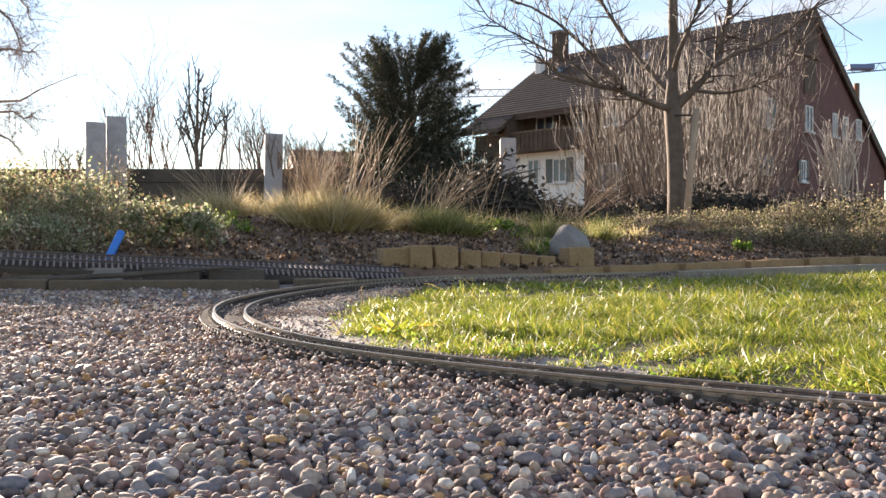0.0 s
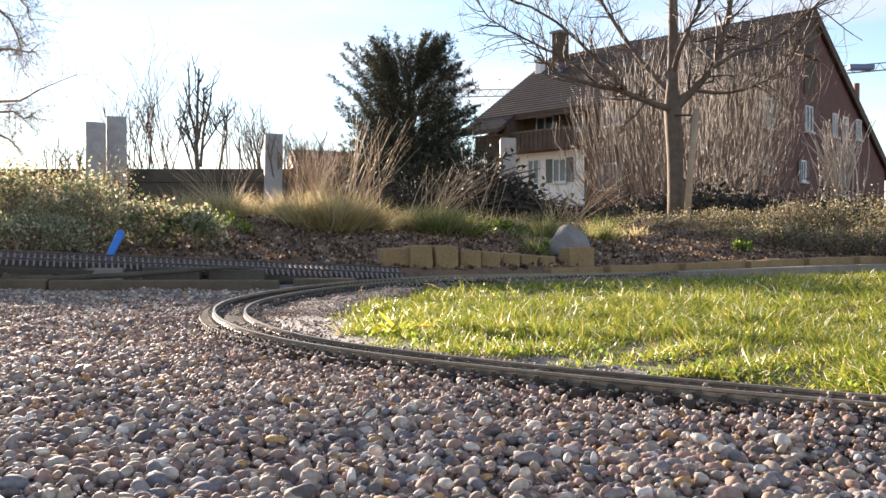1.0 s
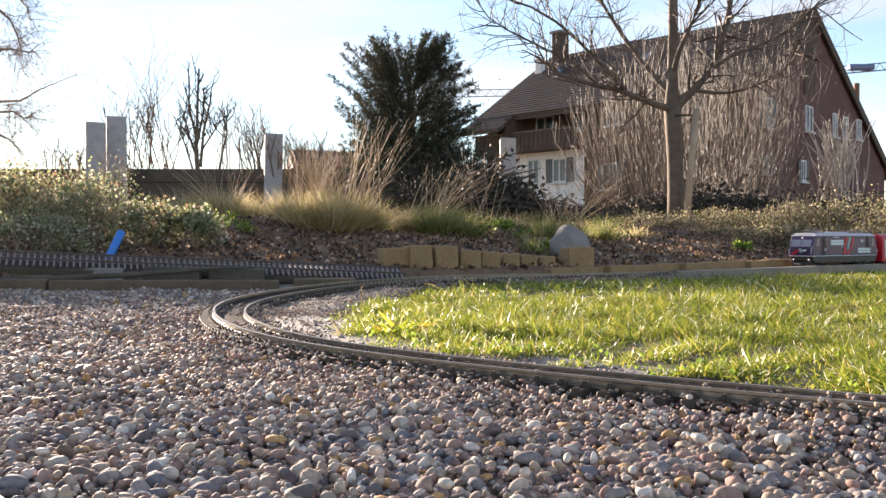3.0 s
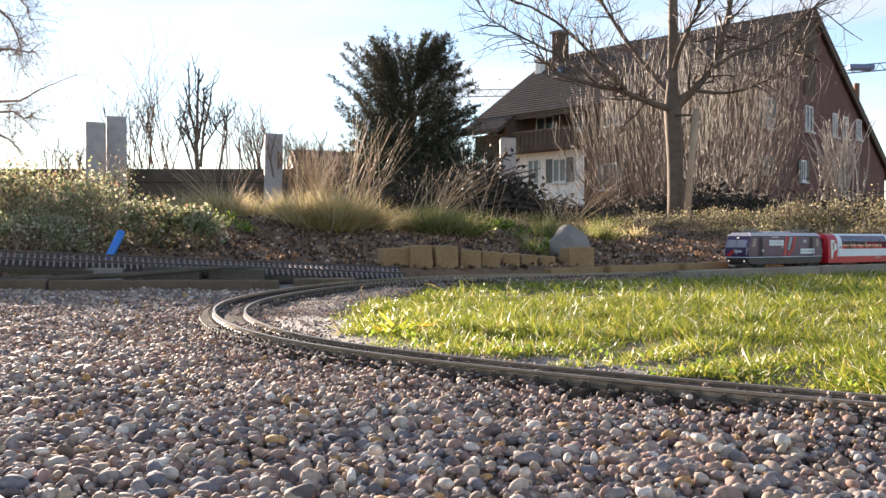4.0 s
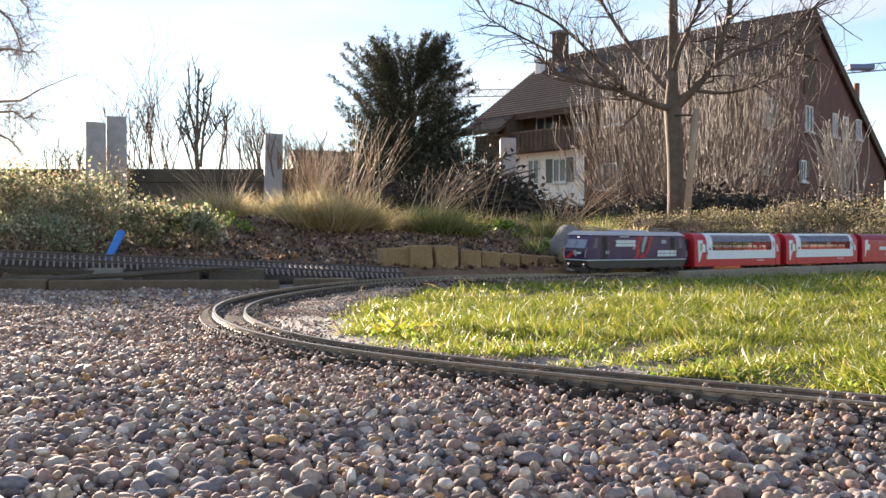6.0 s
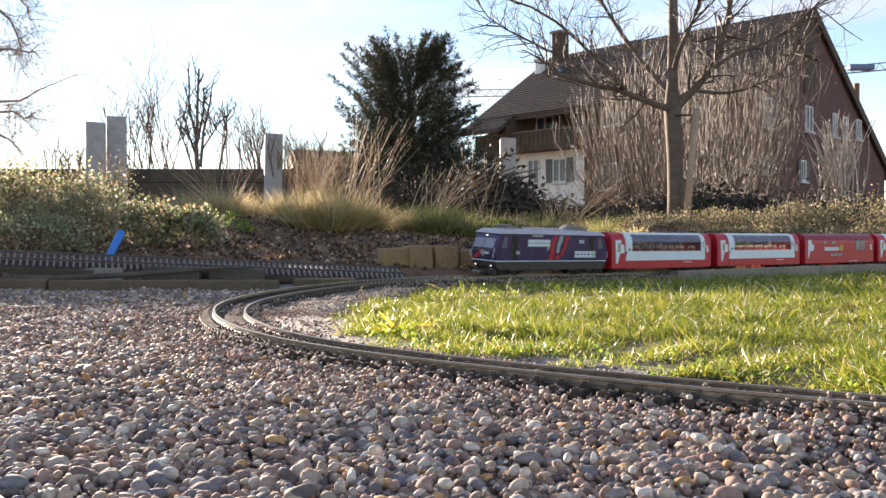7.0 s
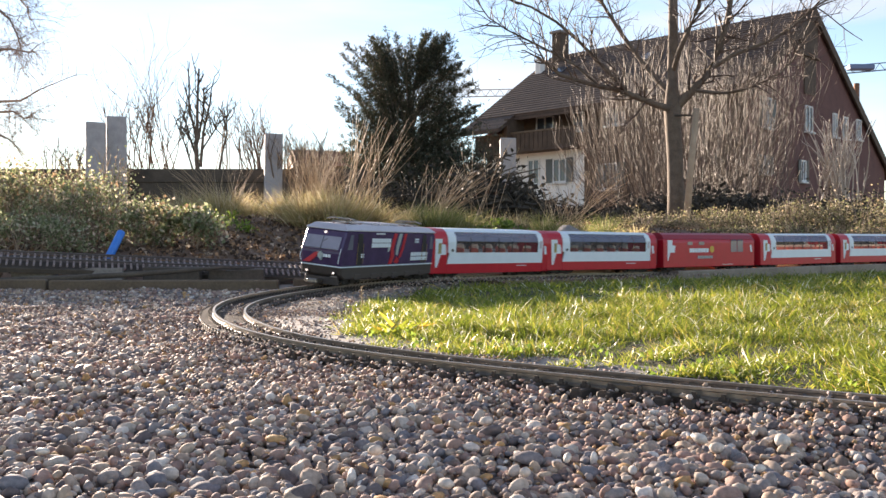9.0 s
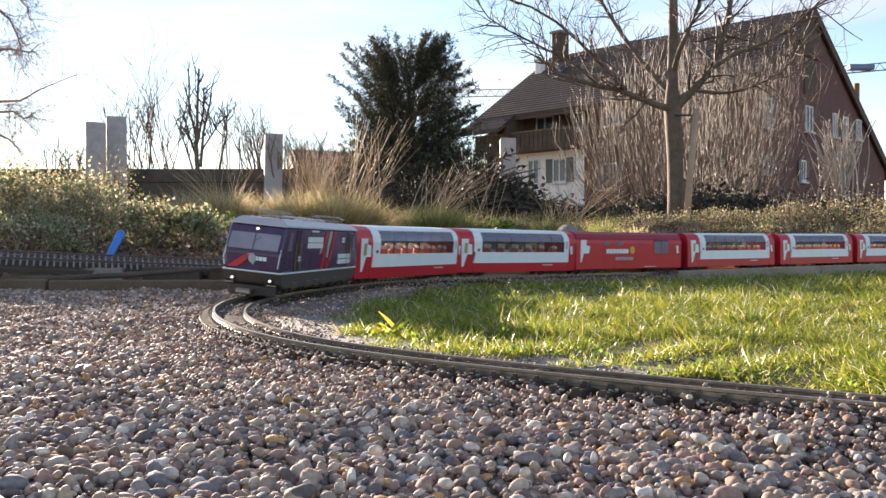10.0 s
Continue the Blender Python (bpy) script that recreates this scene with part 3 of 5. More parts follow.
                part("door_handrail", bm, M_brass, loco, "dull brass door handrail")
        # printed advertising: red swirl, pale shape and lettering bars
        for poly in ([(.012, .057), (.034, .057), (.022, .08), (.026, .1), (.006, .143), (-.016, .143), (.004, .1), (-.002, .078)], [(-.048, .075), (-.03, .07), (-.05, .1), (-.066, .143), (-.084, .143), (-.066, .098)],
                     [(-.002, .062), (-.028, .057), (-.04, .066), (-.02, .078)]):
            flank_shape(loco, "red_print", poly, M_red, s, label="red printed motif")
        for poly in ([(-.012, .084), (-.026, .08), (-.03, .1), (-.042, .12), (-.05, .143), (-.03, .143), (-.016, .112)], [(.03, .095), (.044, .09), (.04, .108), (.03, .112)]):
            flank_shape(loco, "pale_print", poly, M_pale_teal, s, label="pale grey-green printed figure")
        bars(loco, "lettering", .09, .116, .125, .026, 2, M_white, s, .12, 7, "unreadable white lettering bars")
        bars(loco, "lettering", .1, .141, .06, .006, 1, M_white, s, .35, 6, "unreadable white lettering bars")
        bars(loco, "lettering", -.185, .077, .13, .026, 2, M_white, s, .16, 6, "unreadable white lettering bars")
        bars(loco, "lettering", -.16, .123, .03, .014, 2, M_white, s, .3, 3, "unreadable white lettering bars")
        bars(loco, "lettering", .205, .082, .02, .012, 2, M_white, s, .3, 3, "unreadable white lettering bars")
        for x in (-.22, -.11, -.02, .05, .12, .22):
            bm = box((.04, .006, .016), (x, s * .059, .026), .002)
            part("equipment_box", bm, M_skirt, loco)
    # roof gear: two folded pantographs, resistor box and vents
    for e in (-1, 1):
        pan = part("pantograph_base", box((.1, .05, .003), (e * .19, 0, .165), .001), M_steel, loco, "folded silver pantograph")
        for s in (-1, 1):
            bm = bmesh.new()
            tube(bm, [(e * .24, s * .02, .167), (e * .15, s * .012, .171), (e * .235, s * .006, .1745)], [.0012] * 3, 5)
            part("pantograph_arm", bm, M_steel, pan)
        bm = bmesh.new()
        for dx in (-.008, .008):
            tube(bm, [(e * .225 + dx, -.042, .172), (e * .225 + dx, -.03, .176), (e * .225 + dx, .03, .176), (e * .225 + dx, .042, .172)], [.0015] * 4, 5)
        part("pantograph_head", bm, M_steel, pan)
        for s in (-1, 1):
            for dx in (-.04, .04):
                bm = bmesh.new()
                tube(bm, [(e * .19 + dx, s * .02, .161), (e * .19 + dx, s * .02, .166)], [.003, .002], 8)
                part("insulator", bm, M_dark_red, pan)
    for x, w in ((-.06, .05), (.01, .06), (.075, .04)):
        part("roof_box", box((w, .06, .007), (x, 0, .1645), .0015), M_roof, loco)
    for x in (-.225, .225):
        bogie(loco, x * LOCO_X, .095)
    return loco


def couple_gear(car, L):
    for e in (-1, 1):
        bm = box((.035, .010, .006), (e * (L + .012), 0, .014), .001)
        box((.01, .022, .01), (e * (L + .028), 0, .014), .002, bm=bm)
        part("coupler", bm, M_black, car, "black hook coupler")
        bm = box((.018, .058, .105), (e * (L + .007), 0, .082), .004)
        part("gangway_bellows", bm, M_black, car, "black gangway bellows")


SECTION = [(-.061, .018), (-.061, .118), (-.057, .135), (-.047, .150), (-.03, .158), (.03, .158), (.047, .150), (.057, .135), (.061, .118), (.061, .018)]


def end_marks(car, L, e, s):
    """White angular sign with the entrance door on the red end."""
    x0 = e * (L - .02)
    sg = -e
    if e > 0:
        flank_shape(car, "white_sign", [(x0, .128), (x0 + sg * .034, .128), (x0 + sg * .034, .112), (x0 + sg * .052, .110), (x0 + sg * .056, .078), (x0 + sg * .03, .078), (x0 + sg * .014, .038), (x0 + sg * .006, .038)],
                    M_white, s, label="white angular sign on the red end")
        flank_shape(car, "door_pane", [(x0 + sg * .016, .082), (x0 + sg * .03, .082), (x0 + sg * .03, .115), (x0 + sg * .016, .115)], M_yellow_glass, s, .0622, label="yellowish door pane")
    else:
        flank_shape(car, "white_sign", [(x0 + .0, .078), (x0 + .012, .078), (x0 + .018, .108), (x0 + .006, .108)], M_white, s, label="small white sign on the red end")


def panorama_car():
    """Panoramic coach: red ends and sill, white band, tall curved windows, seats inside."""
    L = .33
    car = tagged(new("panorama_coach"), "red and white model panorama coach with tall curved windows", "model train", "coaches of the train")
    w0, w1 = -.255, .205
    for lo, hi in ((-L, -.285), (.245, L)):
        bm = extruded(SECTION, "x", lo, hi, bevel=.002)
        part("end_section", bm, M_red, car, "red coach end")
    part("floor", box((.53, .112, .006), (-.02, 0, .03)), M_black, car)
    for s in (-1, 1):
        part("sill_panel", box((.53, .004, .031), (-.02, s * .059, .0335), .0008), M_red, car, "red lower side panel")
        part("white_band", extruded([(-.285, .049), (.245, .049), (.235, .085), (-.285, .085)], "y", s * .0575, s * .0618), M_white, car, "white waist band")
        # white pillars at both ends of the glazing
        side = [(s * .0618, .085), (s * .0618, .118), (s * .0575, .135), (s * .047, .150), (s * .044, .148), (s * .0545, .1335), (s * .058, .117), (s * .058, .085)]
        part("pillar", extruded(side, "x", w1, .245), M_white, car)
        part("pillar", extruded(side, "x", -.285, w0), M_white, car)
        flank_shape(car, "louvre", [(-.277, .098), (-.264, .098), (-.264, .125), (-.277, .125)], M_roof, s, .0615, label="grey louvre")
        flank_shape(car, "black_disc", [(.222 + .006 * math.cos(k), .092 + .005 * math.sin(k)) for k in np.linspace(0, 6.0, 10)], M_black, s, .0615)
        n = 6
        for k in range(n):
            a, b = w0 + (w1 - w0) * k / n, w0 + (w1 - w0) * (k + 1) / n
            low = [(s * .0608, .086), (s * .0608, .119), (s * .0595, .119), (s * .0595, .086)]
            pane = part("window_pane", extruded(low, "x", a + .0015, b - .0015), M_pane, car, "clear side pane")
            pane.visible_shadow = False
            up = [(s * .0608, .121), (s * .0567, .1355), (s * .0475, .148), (s * .0465, .147), (s * .0555, .135), (s * .0595, .121)]
            pane = part("roof_pane", extruded(up, "x", a + .0015, b - .0015), M_blue_tint, car, "blue-tinted curved upper pane with reflected sky in its colour")
            pane.visible_shadow = False
        for k in range(n + 1):
            x = w0 + (w1 - w0) * k / n
            part("mullion", box((.003, .0025, .034), (x, s * .0603, .102)), M_black, car)
        part("window_rail", box((w1 - w0, .003, .0025), ((w0 + w1) / 2, s * .0605, .12)), M_black, car)
        end_marks(car, L, 1, s)
        end_marks(car, L, -1, s)
        bars(car, "lettering", -.16, .0405, .06, .004, 1, M_white, s, .3, 9, "unreadable white lettering bars")
        for k in range(6):
            x = w0 + .03 + k * .075
            bm = box((.008, .04, .045), (x, s * .033, .075), .004, Matrix.Rotation(.12, 4, "Y"))
            box((.03, .04, .012), (x + .016, s * .033, .058), .003, bm=bm)
            seat = part("seat", bm, M_seat, car, "red upholstered seat")
            part("headrest", box((.009, .03, .012), (x - .003, s * .033, .1), .003), M_beige, seat, "beige headrest")
    sec = [(-.047, .150), (-.03, .158), (.03, .158), (.047, .150), (.044, .147), (-.044, .147)]
    part("roof", extruded(sec, "x", -.285, .245), M_white, car, "white roof strip")
    couple_gear(car, L)
    for x in (-.23, .23):
        bogie(car, x * COACH_X)
    return car


def service_car():
    L = .33
    car = tagged(new("service_coach"), "all-red model service coach with white sign and lettering", "model train", "coaches of the train")
    body = [(y, z) for y, z in SECTION if z < .13]
    part("body", extruded(body[:2] + [(-.0575, .132), (.0575, .132)] + body[2:], "x", -L, L, bevel=.002), M_red, car)
    sec = [(-.0585, .132), (-.047, .150), (-.03, .158), (.03, .158), (.047, .150), (.0585, .132)]
    part("roof", extruded(sec, "x", -L + .004, L - .004), M_dark_red, car, "darker red curved roof")
    for s in (-1, 1):
        flank_shape(car, "white_sign", [(L - .025, .128), (L - .056, .128), (L - .056, .108), (L - .078, .105), (L - .072, .078), (L - .042, .078), (L - .03, .045), (L - .025, .045)], M_white, s, label="white angular sign")
        for x0, x1 in ((.135, .168), (.052, .09)):
            flank_shape(car, "window", [(x0, .108), (x1, .108), (x1, .122), (x0, .122)], M_windscreen, s, label="small dark window")
        for x0, x1 in ((-.19, -.145), (-.238, -.195)):
            flank_shape(car, "window", [(x0, .078), (x1, .078), (x1, .124), (x0, .124)], M_windscreen, s, label="grey reflecting window")
            flank_shape(car, "blind", [(x0, .124), (x1, .124), (x1, .131), (x0, .131)], M_purple, s, label="dark blue window top")
        bars(car, "lettering", .088, .086, .137, .02, 1, M_white, s, .16, 7, "white lettering bars")
        bars(car, "lettering", .045, .058, .11, .017, 1, M_pale_teal, s, .3, 7, "pale lettering bars")
        bm = bmesh.new()
        tube(bm, [(-.005, s * .061, .09), (-.005, s * .0624, .09)], [.0145, .0145], 16)
        part("emblem", bm, M_sun_logo, car, "round yellow emblem")
        end_marks(car, L, -1, s)
        bars(car, "lettering", -.12, .026, .08, .003, 1, M_white, s, .3, 12, "unreadable white lettering bars")
    couple_gear(car, L)
    for x in (-.23, .23):
        bogie(car, x * COACH_X)
    return car


def train_pose(s, wheelbase):
    """Where a vehicle stands whose bogies run on the line on both sides of s."""
    a, b = on_line(s - wheelbase / 2), on_line(s + wheelbase / 2)
    d = b - a
    roll = math.asin(float(np.interp(s, ARC, CANT)) / GAUGE)
    mid = (a + b) / 2
    yaw, pitch = math.atan2(d.y, d.x), math.atan2(d.z, d.xy.length)
    return Matrix.Translation(mid) @ Matrix.Rotation(yaw, 4, "Z") @ Matrix.Rotation(-pitch, 4, "Y") @ Matrix.Rotation(-roll, 4, "X"), yaw


SPEED = .487


def head_at(t):
    """Arc length of the locomotive's front corner."""
    return 8.93 + SPEED * (t - 10)


def shortened(car, fx):
    """The bodywork drawn in to the model's compressed length."""
    runs = {b for c, b, x in BOGIES if c == car}
    for o in car.children_recursive:
        if o not in runs and o.parent not in runs and o.type == "MESH":
            o.data.transform(Matrix.Diagonal((fx, 1, 1, 1)))
    return car


def run(s):
    return s - float(np.interp(s, [6.9, 7.6, 8.2, 8.9], [0, .05, .105, .08]))


loco = shortened(locomotive(), LOCO_X)
coaches = [shortened(c, COACH_X) for c in (panorama_car(), panorama_car(), service_car(), panorama_car(), panorama_car(), panorama_car())]
VEHICLES = [(loco, -.2825, .45 * LOCO_X)] + [(c, -.62 - .295 - .635 * k, .46 * COACH_X) for k, c in enumerate(coaches)]


def motions():
    times = [k / 10 for k in range(101)]
    for ob, back, base in VEHICLES:
        walk(ob, [(t, train_pose(run(head_at(t) + back), base)[0]) for t in times])
    for ob, bg, x in BOGIES:
        back, base = next((b, w) for o, b, w in VEHICLES if o == ob)
        rows = []
        for t in times:
            s = run(head_at(t) + back)
            rows.append((t, pose(x, 0, 0, 0, 0, math.degrees(heading(s + x) - train_pose(s, base)[1]))))
        walk(bg, rows)
    for bg, w, x in WHEELS:
        rows = []
        for k in range(301):
            t = k / 30
            a = math.degrees(SPEED * t / .0148)
            rows.append((t, pose(x, 0, .0148, 0, a % 360, 0)))
        walk(w, rows)

# ---- edging, walls and small structures round the track ----
M_concrete = mottled("weathered_concrete", (.17, .135, .105), (.38, .325, .265), 7, (.75, .95), .5, .003, 120)
M_sandstone = mottled("mossy_sandstone", (.20, .12, .055), (.44, .29, .155), 8, (.75, .95), .6, .004, 110)
M_grey_stone = mottled("grey_stone", (.16, .145, .135), (.31, .29, .285), 9, (.7, .95), .6, .004, 110)
M_old_wood = mottled("dark_old_wood", (.045, .036, .028), (.13, .105, .082), 12, (.7, .95), .5, .002, 140)
M_brown_board = mottled("brown_board", (.085, .060, .040), (.19, .14, .095), 10, (.7, .95), .5, .002, 140)


def rough_block(name, size, material, seed, parent=None, label="", wobble=.08, cuts=2):
    """A worn stone block: bevelled, its faces uneven; its base at z 0."""
    bm = box(size, (0, 0, size[2] / 2), min(size) * .06, segs=2)
    bmesh.ops.subdivide_edges(bm, edges=bm.edges[:], cuts=cuts, use_grid_fill=True)
    for q in bm.verts:
        n = noise.noise_vector(Vector(q.co) * (1.1 / min(size)) + Vector((seed * 7.3, seed * 3.1, seed)))
        q.co += Vector(n) * min(size) * wobble
    return part(name, bm, material, parent, label, False)


M_dark_stone = mottled("dark_support_stone", (.15, .13, .115), (.33, .295, .26), 9, (.7, .95), .6, .004, 110)

wall = tagged(new("concrete_wall"), "low weathered concrete slab wall beside the track", "wall", kind="structure")
for k in range(-5, 1):
    s0, s1 = 6.52 + 1.0 * (k - 1), 6.52 + 1.0 * k - .006
    cur = np.array([np.array(on_line(s)) + .078 * np.array([np.interp(s, ARC, inward[:, j]) for j in range(3)]) for s in np.linspace(s0, s1, 8)])
    nrm = np.array([[np.interp(s, ARC, inward[:, j]) for j in range(3)] for s in np.linspace(s0, s1, 8)])
    cur[:, 2] = np.interp(np.linspace(s0, s1, 8), [3.5, 5.4, 6.5], [.006, .003, -.004])
    v, fcs = swept(cur, nrm, [(-.02, -.14), (-.02, -.003), (-.016, 0), (.020, 0), (.024, -.004), (.024, -.14)])
    solid("slab", v, fcs, M_concrete, wall)

edging = tagged(new("stone_edging"), "low sandstone edging along the planted bed", "edging", kind="structure")
for k in range(22):
    s = 6.93 - k * .155
    p = np.array(on_line(s)) - np.array([np.interp(s, ARC, inward[:, j]) for j in range(3)]) * (.13 + .015 * math.sin(k * 2.1))
    b = rough_block("edging_stone", (.149, .045, .085), M_sandstone, k + 40, edging, wobble=.06, cuts=1)
    b.matrix_basis = pose(p[0], p[1], -.075 + .002 * math.sin(k * 3.7) + .0022 * min(k, 12), random.uniform(-2, 2), 0, math.degrees(heading(s)) + random.uniform(-3, 3))

BLOCKS = [((-0.179, 3.09, 0.088), 0.104), ((-0.093, 3.105, 0.098), 0.084), ((-0.002, 3.15, 0.094), 0.09), ((0.088, 3.21, 0.079), 0.079), ((0.168, 3.27, 0.074), 0.072),
          ((0.247, 3.338, 0.069), 0.072), ((0.325, 3.397, 0.062), 0.069), ((0.403, 3.458, 0.055), 0.067)]
for k, ((x, y, z), w) in enumerate(BLOCKS):
    b = rough_block("stone_block", (w * 1.02, .09, z + .04), M_sandstone, k + 3)
    b.matrix_basis = pose(x, y + .04, -.04, 0, 0, 20 + random.uniform(-5, 5))
    tagged(b, "mossy yellow sandstone block set upright beside the track", "stone", "stone blocks by the track")

bm = bmesh.new()
bmesh.ops.create_icosphere(bm, subdivisions=4, radius=1)
FACETS = [Vector(d).normalized() for d in ((.2, -.7, .7), (-.8, -.4, .5), (.8, -.5, .3), (.1, .2, 1), (-.4, -1, .1), (.5, -1, -.2), (1, .1, .6), (-1, .2, .1))]
for q in bm.verts:
    c = q.co.copy()
    c *= min(1, min(.8 / max(.01, c.normalized().dot(d)) for d in FACETS))
    c *= 1.1 + .06 * noise.fractal(c * 3 + Vector((3, 1, 7)), 1, 2, 4)
    q.co = Vector((c.x * 0.094, c.y * .07, max(-.8, c.z - .3 * max(0, c.x + .1)) * 0.076))
boulder = part("boulder", bm, M_grey_stone, smooth=True)
boulder.matrix_basis = pose(0.545, 3.66, 0.103, 0, 14, -12)
tagged(boulder, "grey angular boulder on the bed's edge", "boulder")
b = rough_block("footing_stone", (0.125, .08, .135), M_sandstone, 31)
b.matrix_basis = pose(0.55, 3.57, -.045, 0, 0, 24)
tagged(b, "yellow sandstone under the boulder", "stone")

# ---- yard border and raised siding ----
for x0, x1, y0, h, m, nm, lb in ((-1.75, -1.06, 2.325, .024, M_brown_board, "border_board", "weathered brown border board along the gravel"), (-1.052, -.44, 2.325, .022, M_brown_board, "border_board", "weathered brown border board along the gravel"),
                                 (-.43, -.25, 2.5, .02, M_brown_board, "border_board", "weathered brown border board along the gravel")):
    bm = box((x1 - x0, .026, h + .03), ((x0 + x1) / 2, y0, -.0175 + h / 2 - .012), .004)
    tagged(part(nm, bm, m), lb, "border board", "border boards")
for k, (px, w, hh) in enumerate(((-1.37, .14, .04), (-1.17, .11, .03), (-.99, .12, .03), (-.80, .16, .03), (-.62, .16, .024))):
    b = rough_block("support_brick", (w, .07, hh + .03), M_dark_stone if k < 3 else M_old_wood, 60 + k)
    b.matrix_basis = pose(px, 2.45 + .04 * k, -.025, 0, 0, 10)
    tagged(b, "dark stone block under the raised siding", "stone", "siding supports")
bm = bmesh.new()
tube(bm, [(-1.266, 2.362, 0.003), (-1.061, 2.385, 0.009), (-0.886, 2.415, 0.018), (-0.747, 2.475, 0.027), (-0.653, 2.55, 0.034), (-0.57, 2.625, 0.029)], [.007, .008, .0075, .0065, .005, .003], 8)
tagged(part("timber_log", bm, M_old_wood, smooth=True), "long dark weathered branch lying under the siding", "branch")

siding = tagged(new("siding_track"), "tilted dark siding track climbing along the bank", "track", kind="structure")
SA, SB = Vector((-1.279, 2.415, 0.08)), Vector((-0.128, 2.895, 0.016))
along = (SB - SA).normalized()
across = (Vector((-along.y, along.x, 0)).normalized() * .93 + Vector((0, 0, .37))).normalized()
M_grey_rail = mottled("dull_rail", (.085, .07, .065), (.16, .135, .125), 30, (.5, .75), .1, .0005, 200, .15)
M_grey_tie = mottled("grey_plastic_tie", (.24, .19, .185), (.40, .335, .33), 40, (.45, .7), .2, .0006, 300)
TILT = Matrix((along, across, along.cross(across))).transposed().to_4x4()
slen = (SB - SA).length
for s in (-1, 1):
    bm = extruded([(y, z) for y, z in PROFILE], "x", 0, slen)
    ob = part("rail", bm, M_grey_rail, siding)
    ob.matrix_basis = Matrix.Translation(SA + across * s * .024) @ TILT
me = bpy.data.meshes.new("tie")
bm = box((.0055, .088, .007), (0, 0, -.0128), .001)
for s in (-1, 1):
    box((.005, .012, .004), (0, s * .024, -.0075), bm=bm)
bmesh.ops.recalc_face_normals(bm, faces=bm.faces[:])
bm.to_mesh(me)
bm.free()
me.materials.append(M_grey_tie)
for k in range(int(slen / .0172)):
    ob = new("tie", me)
    ob.parent, ob.matrix_basis = siding, Matrix.Translation(SA + along * (.01 + k * .0172)) @ TILT
bm = extruded([(-.05, -.022), (.05, -.024), (.05, -.036), (-.05, -.036)], "x", 0, slen)
ob = part("roadbed_board", bm, M_old_wood, siding, "dark board under the siding")
ob.matrix_basis = Matrix.Translation(SA) @ TILT

M_blue = plain("blue_plastic", (.02, .20, .66), .4, .5, 0, .1, 60)
M_mouth_shade = plain("tube_inside_shade", (.01, .03, .09), .8)
bm = bmesh.new()
p0, p1 = Vector((-1.03, 2.625, 0.022)), Vector((-1.005, 2.715, 0.141))
tube(bm, [p0, p0.lerp(p1, .96), p1], [.0125, .0125, .0115], 16)
bt = tagged(part("blue_tube", bm, M_blue, smooth=True), "short bright blue plastic tube leaning in the bed", "tube")
# the tube is closed: a dark plug paints the shade inside its mouth
bm = bmesh.new()
tube(bm, [p1 - (p1 - p0) * .01, p1 + (p1 - p0) * .012], [.0095, .0095], 12)
part("tube_mouth", bm, M_mouth_shade, bt, "dark plug for the shade inside the open end")

# ---- granite posts and the dark garden wall behind ----
M_granite = mottled("grey_granite", (.30, .28, .28), (.50, .47, .47), 14, (.6, .9), .4, .003, 160)
for k, (x0, x1, yt, d) in enumerate(((153, 186, 218, 9.5), (191, 224, 208, 9.7), (467, 498, 238, 9.5), (886, 914, 246, 10.5))):
    w = (x1 - x0) * d / 2050
    X0 = ((x0 + x1) / 2 - 784) * d / 2050
    top = .104 + (432 - yt) * d / 2050
    b = rough_block("granite_post", (w, w, top), M_granite, 80 + k, wobble=.025)
    b.matrix_basis = pose(X0, d * .75, 0, 0, random.uniform(-.6, .6), math.degrees(math.atan2(-X0, d * .75)) + 3)
    tagged(b, "square rough grey granite fence post", "post", "granite posts")
fence = tagged(new("garden_fence"), "low dark brown timber fence behind the planting", "fence", kind="structure")
for k in range(5):
    bm = box((4.0, .03, .118), (-2.6 + .1 * (k % 2), 7.45 + .012 * (k % 2), .24 + k * .112), .006)
    part("fence_board", bm, M_old_wood, fence)
M_tile_red = mottled("red_roof_tile", (.20, .085, .05), (.34, .16, .10), 6, (.7, .9), .4, .01, 60)
shed = tagged(new("garden_shed"), "small far shed with a red-brown tiled roof", "shed")
part("roof", extruded([(-.9, 0), (0, .42), (.9, 0)], "x", -.75, .75), M_tile_red, shed)
part("wall", box((1.4, 1.5, 1.3), (0, 0, -.65)), M_brown_board, shed)
shed.matrix_basis = pose(-2.651, 19.5, 1.778, 0, 0, 20)

# ---- farmhouse ----
M_tiles = Mat("old_roof_tiles", (.1, .07, .05), .8)
_w = M_tiles.n.new("ShaderNodeTexWave")
_w.wave_type, _w.bands_direction, _w.wave_profile = "BANDS", "Z", "SAW"
_w.inputs["Scale"].default_value, _w.inputs["Distortion"].default_value = 1.5, .4
M_tiles.l.new(M_tiles.coords(), _w.inputs["Vector"])
_n = M_tiles.noise(1.2, 6, .7)
_f = M_tiles.noise(9, 4, .7)
_c = M_tiles.mix(.5, _n, _f)
M_tiles.color(M_tiles.mix(.45, M_tiles.ramp(_c, [(.3, (.055, .038, .031)), (.7, (.145, .095, .072))]), _w.outputs[0], "MULTIPLY")).bump(_w.outputs[0], .6, .05)
M_tiles = M_tiles.m
M_brickred = mottled("dark_red_cladding", (.088, .040, .037), (.175, .082, .072), 1.6, (.7, .9), .4, .01, 14)
M_render = mottled("white_render", (.72, .70, .67), (.84, .82, .79), 2, (.8, .95), .3, .005, 30)
M_beam = mottled("dark_brown_timber", (.05, .034, .025), (.12, .082, .058), 3, (.7, .9), .4, .004, 40)
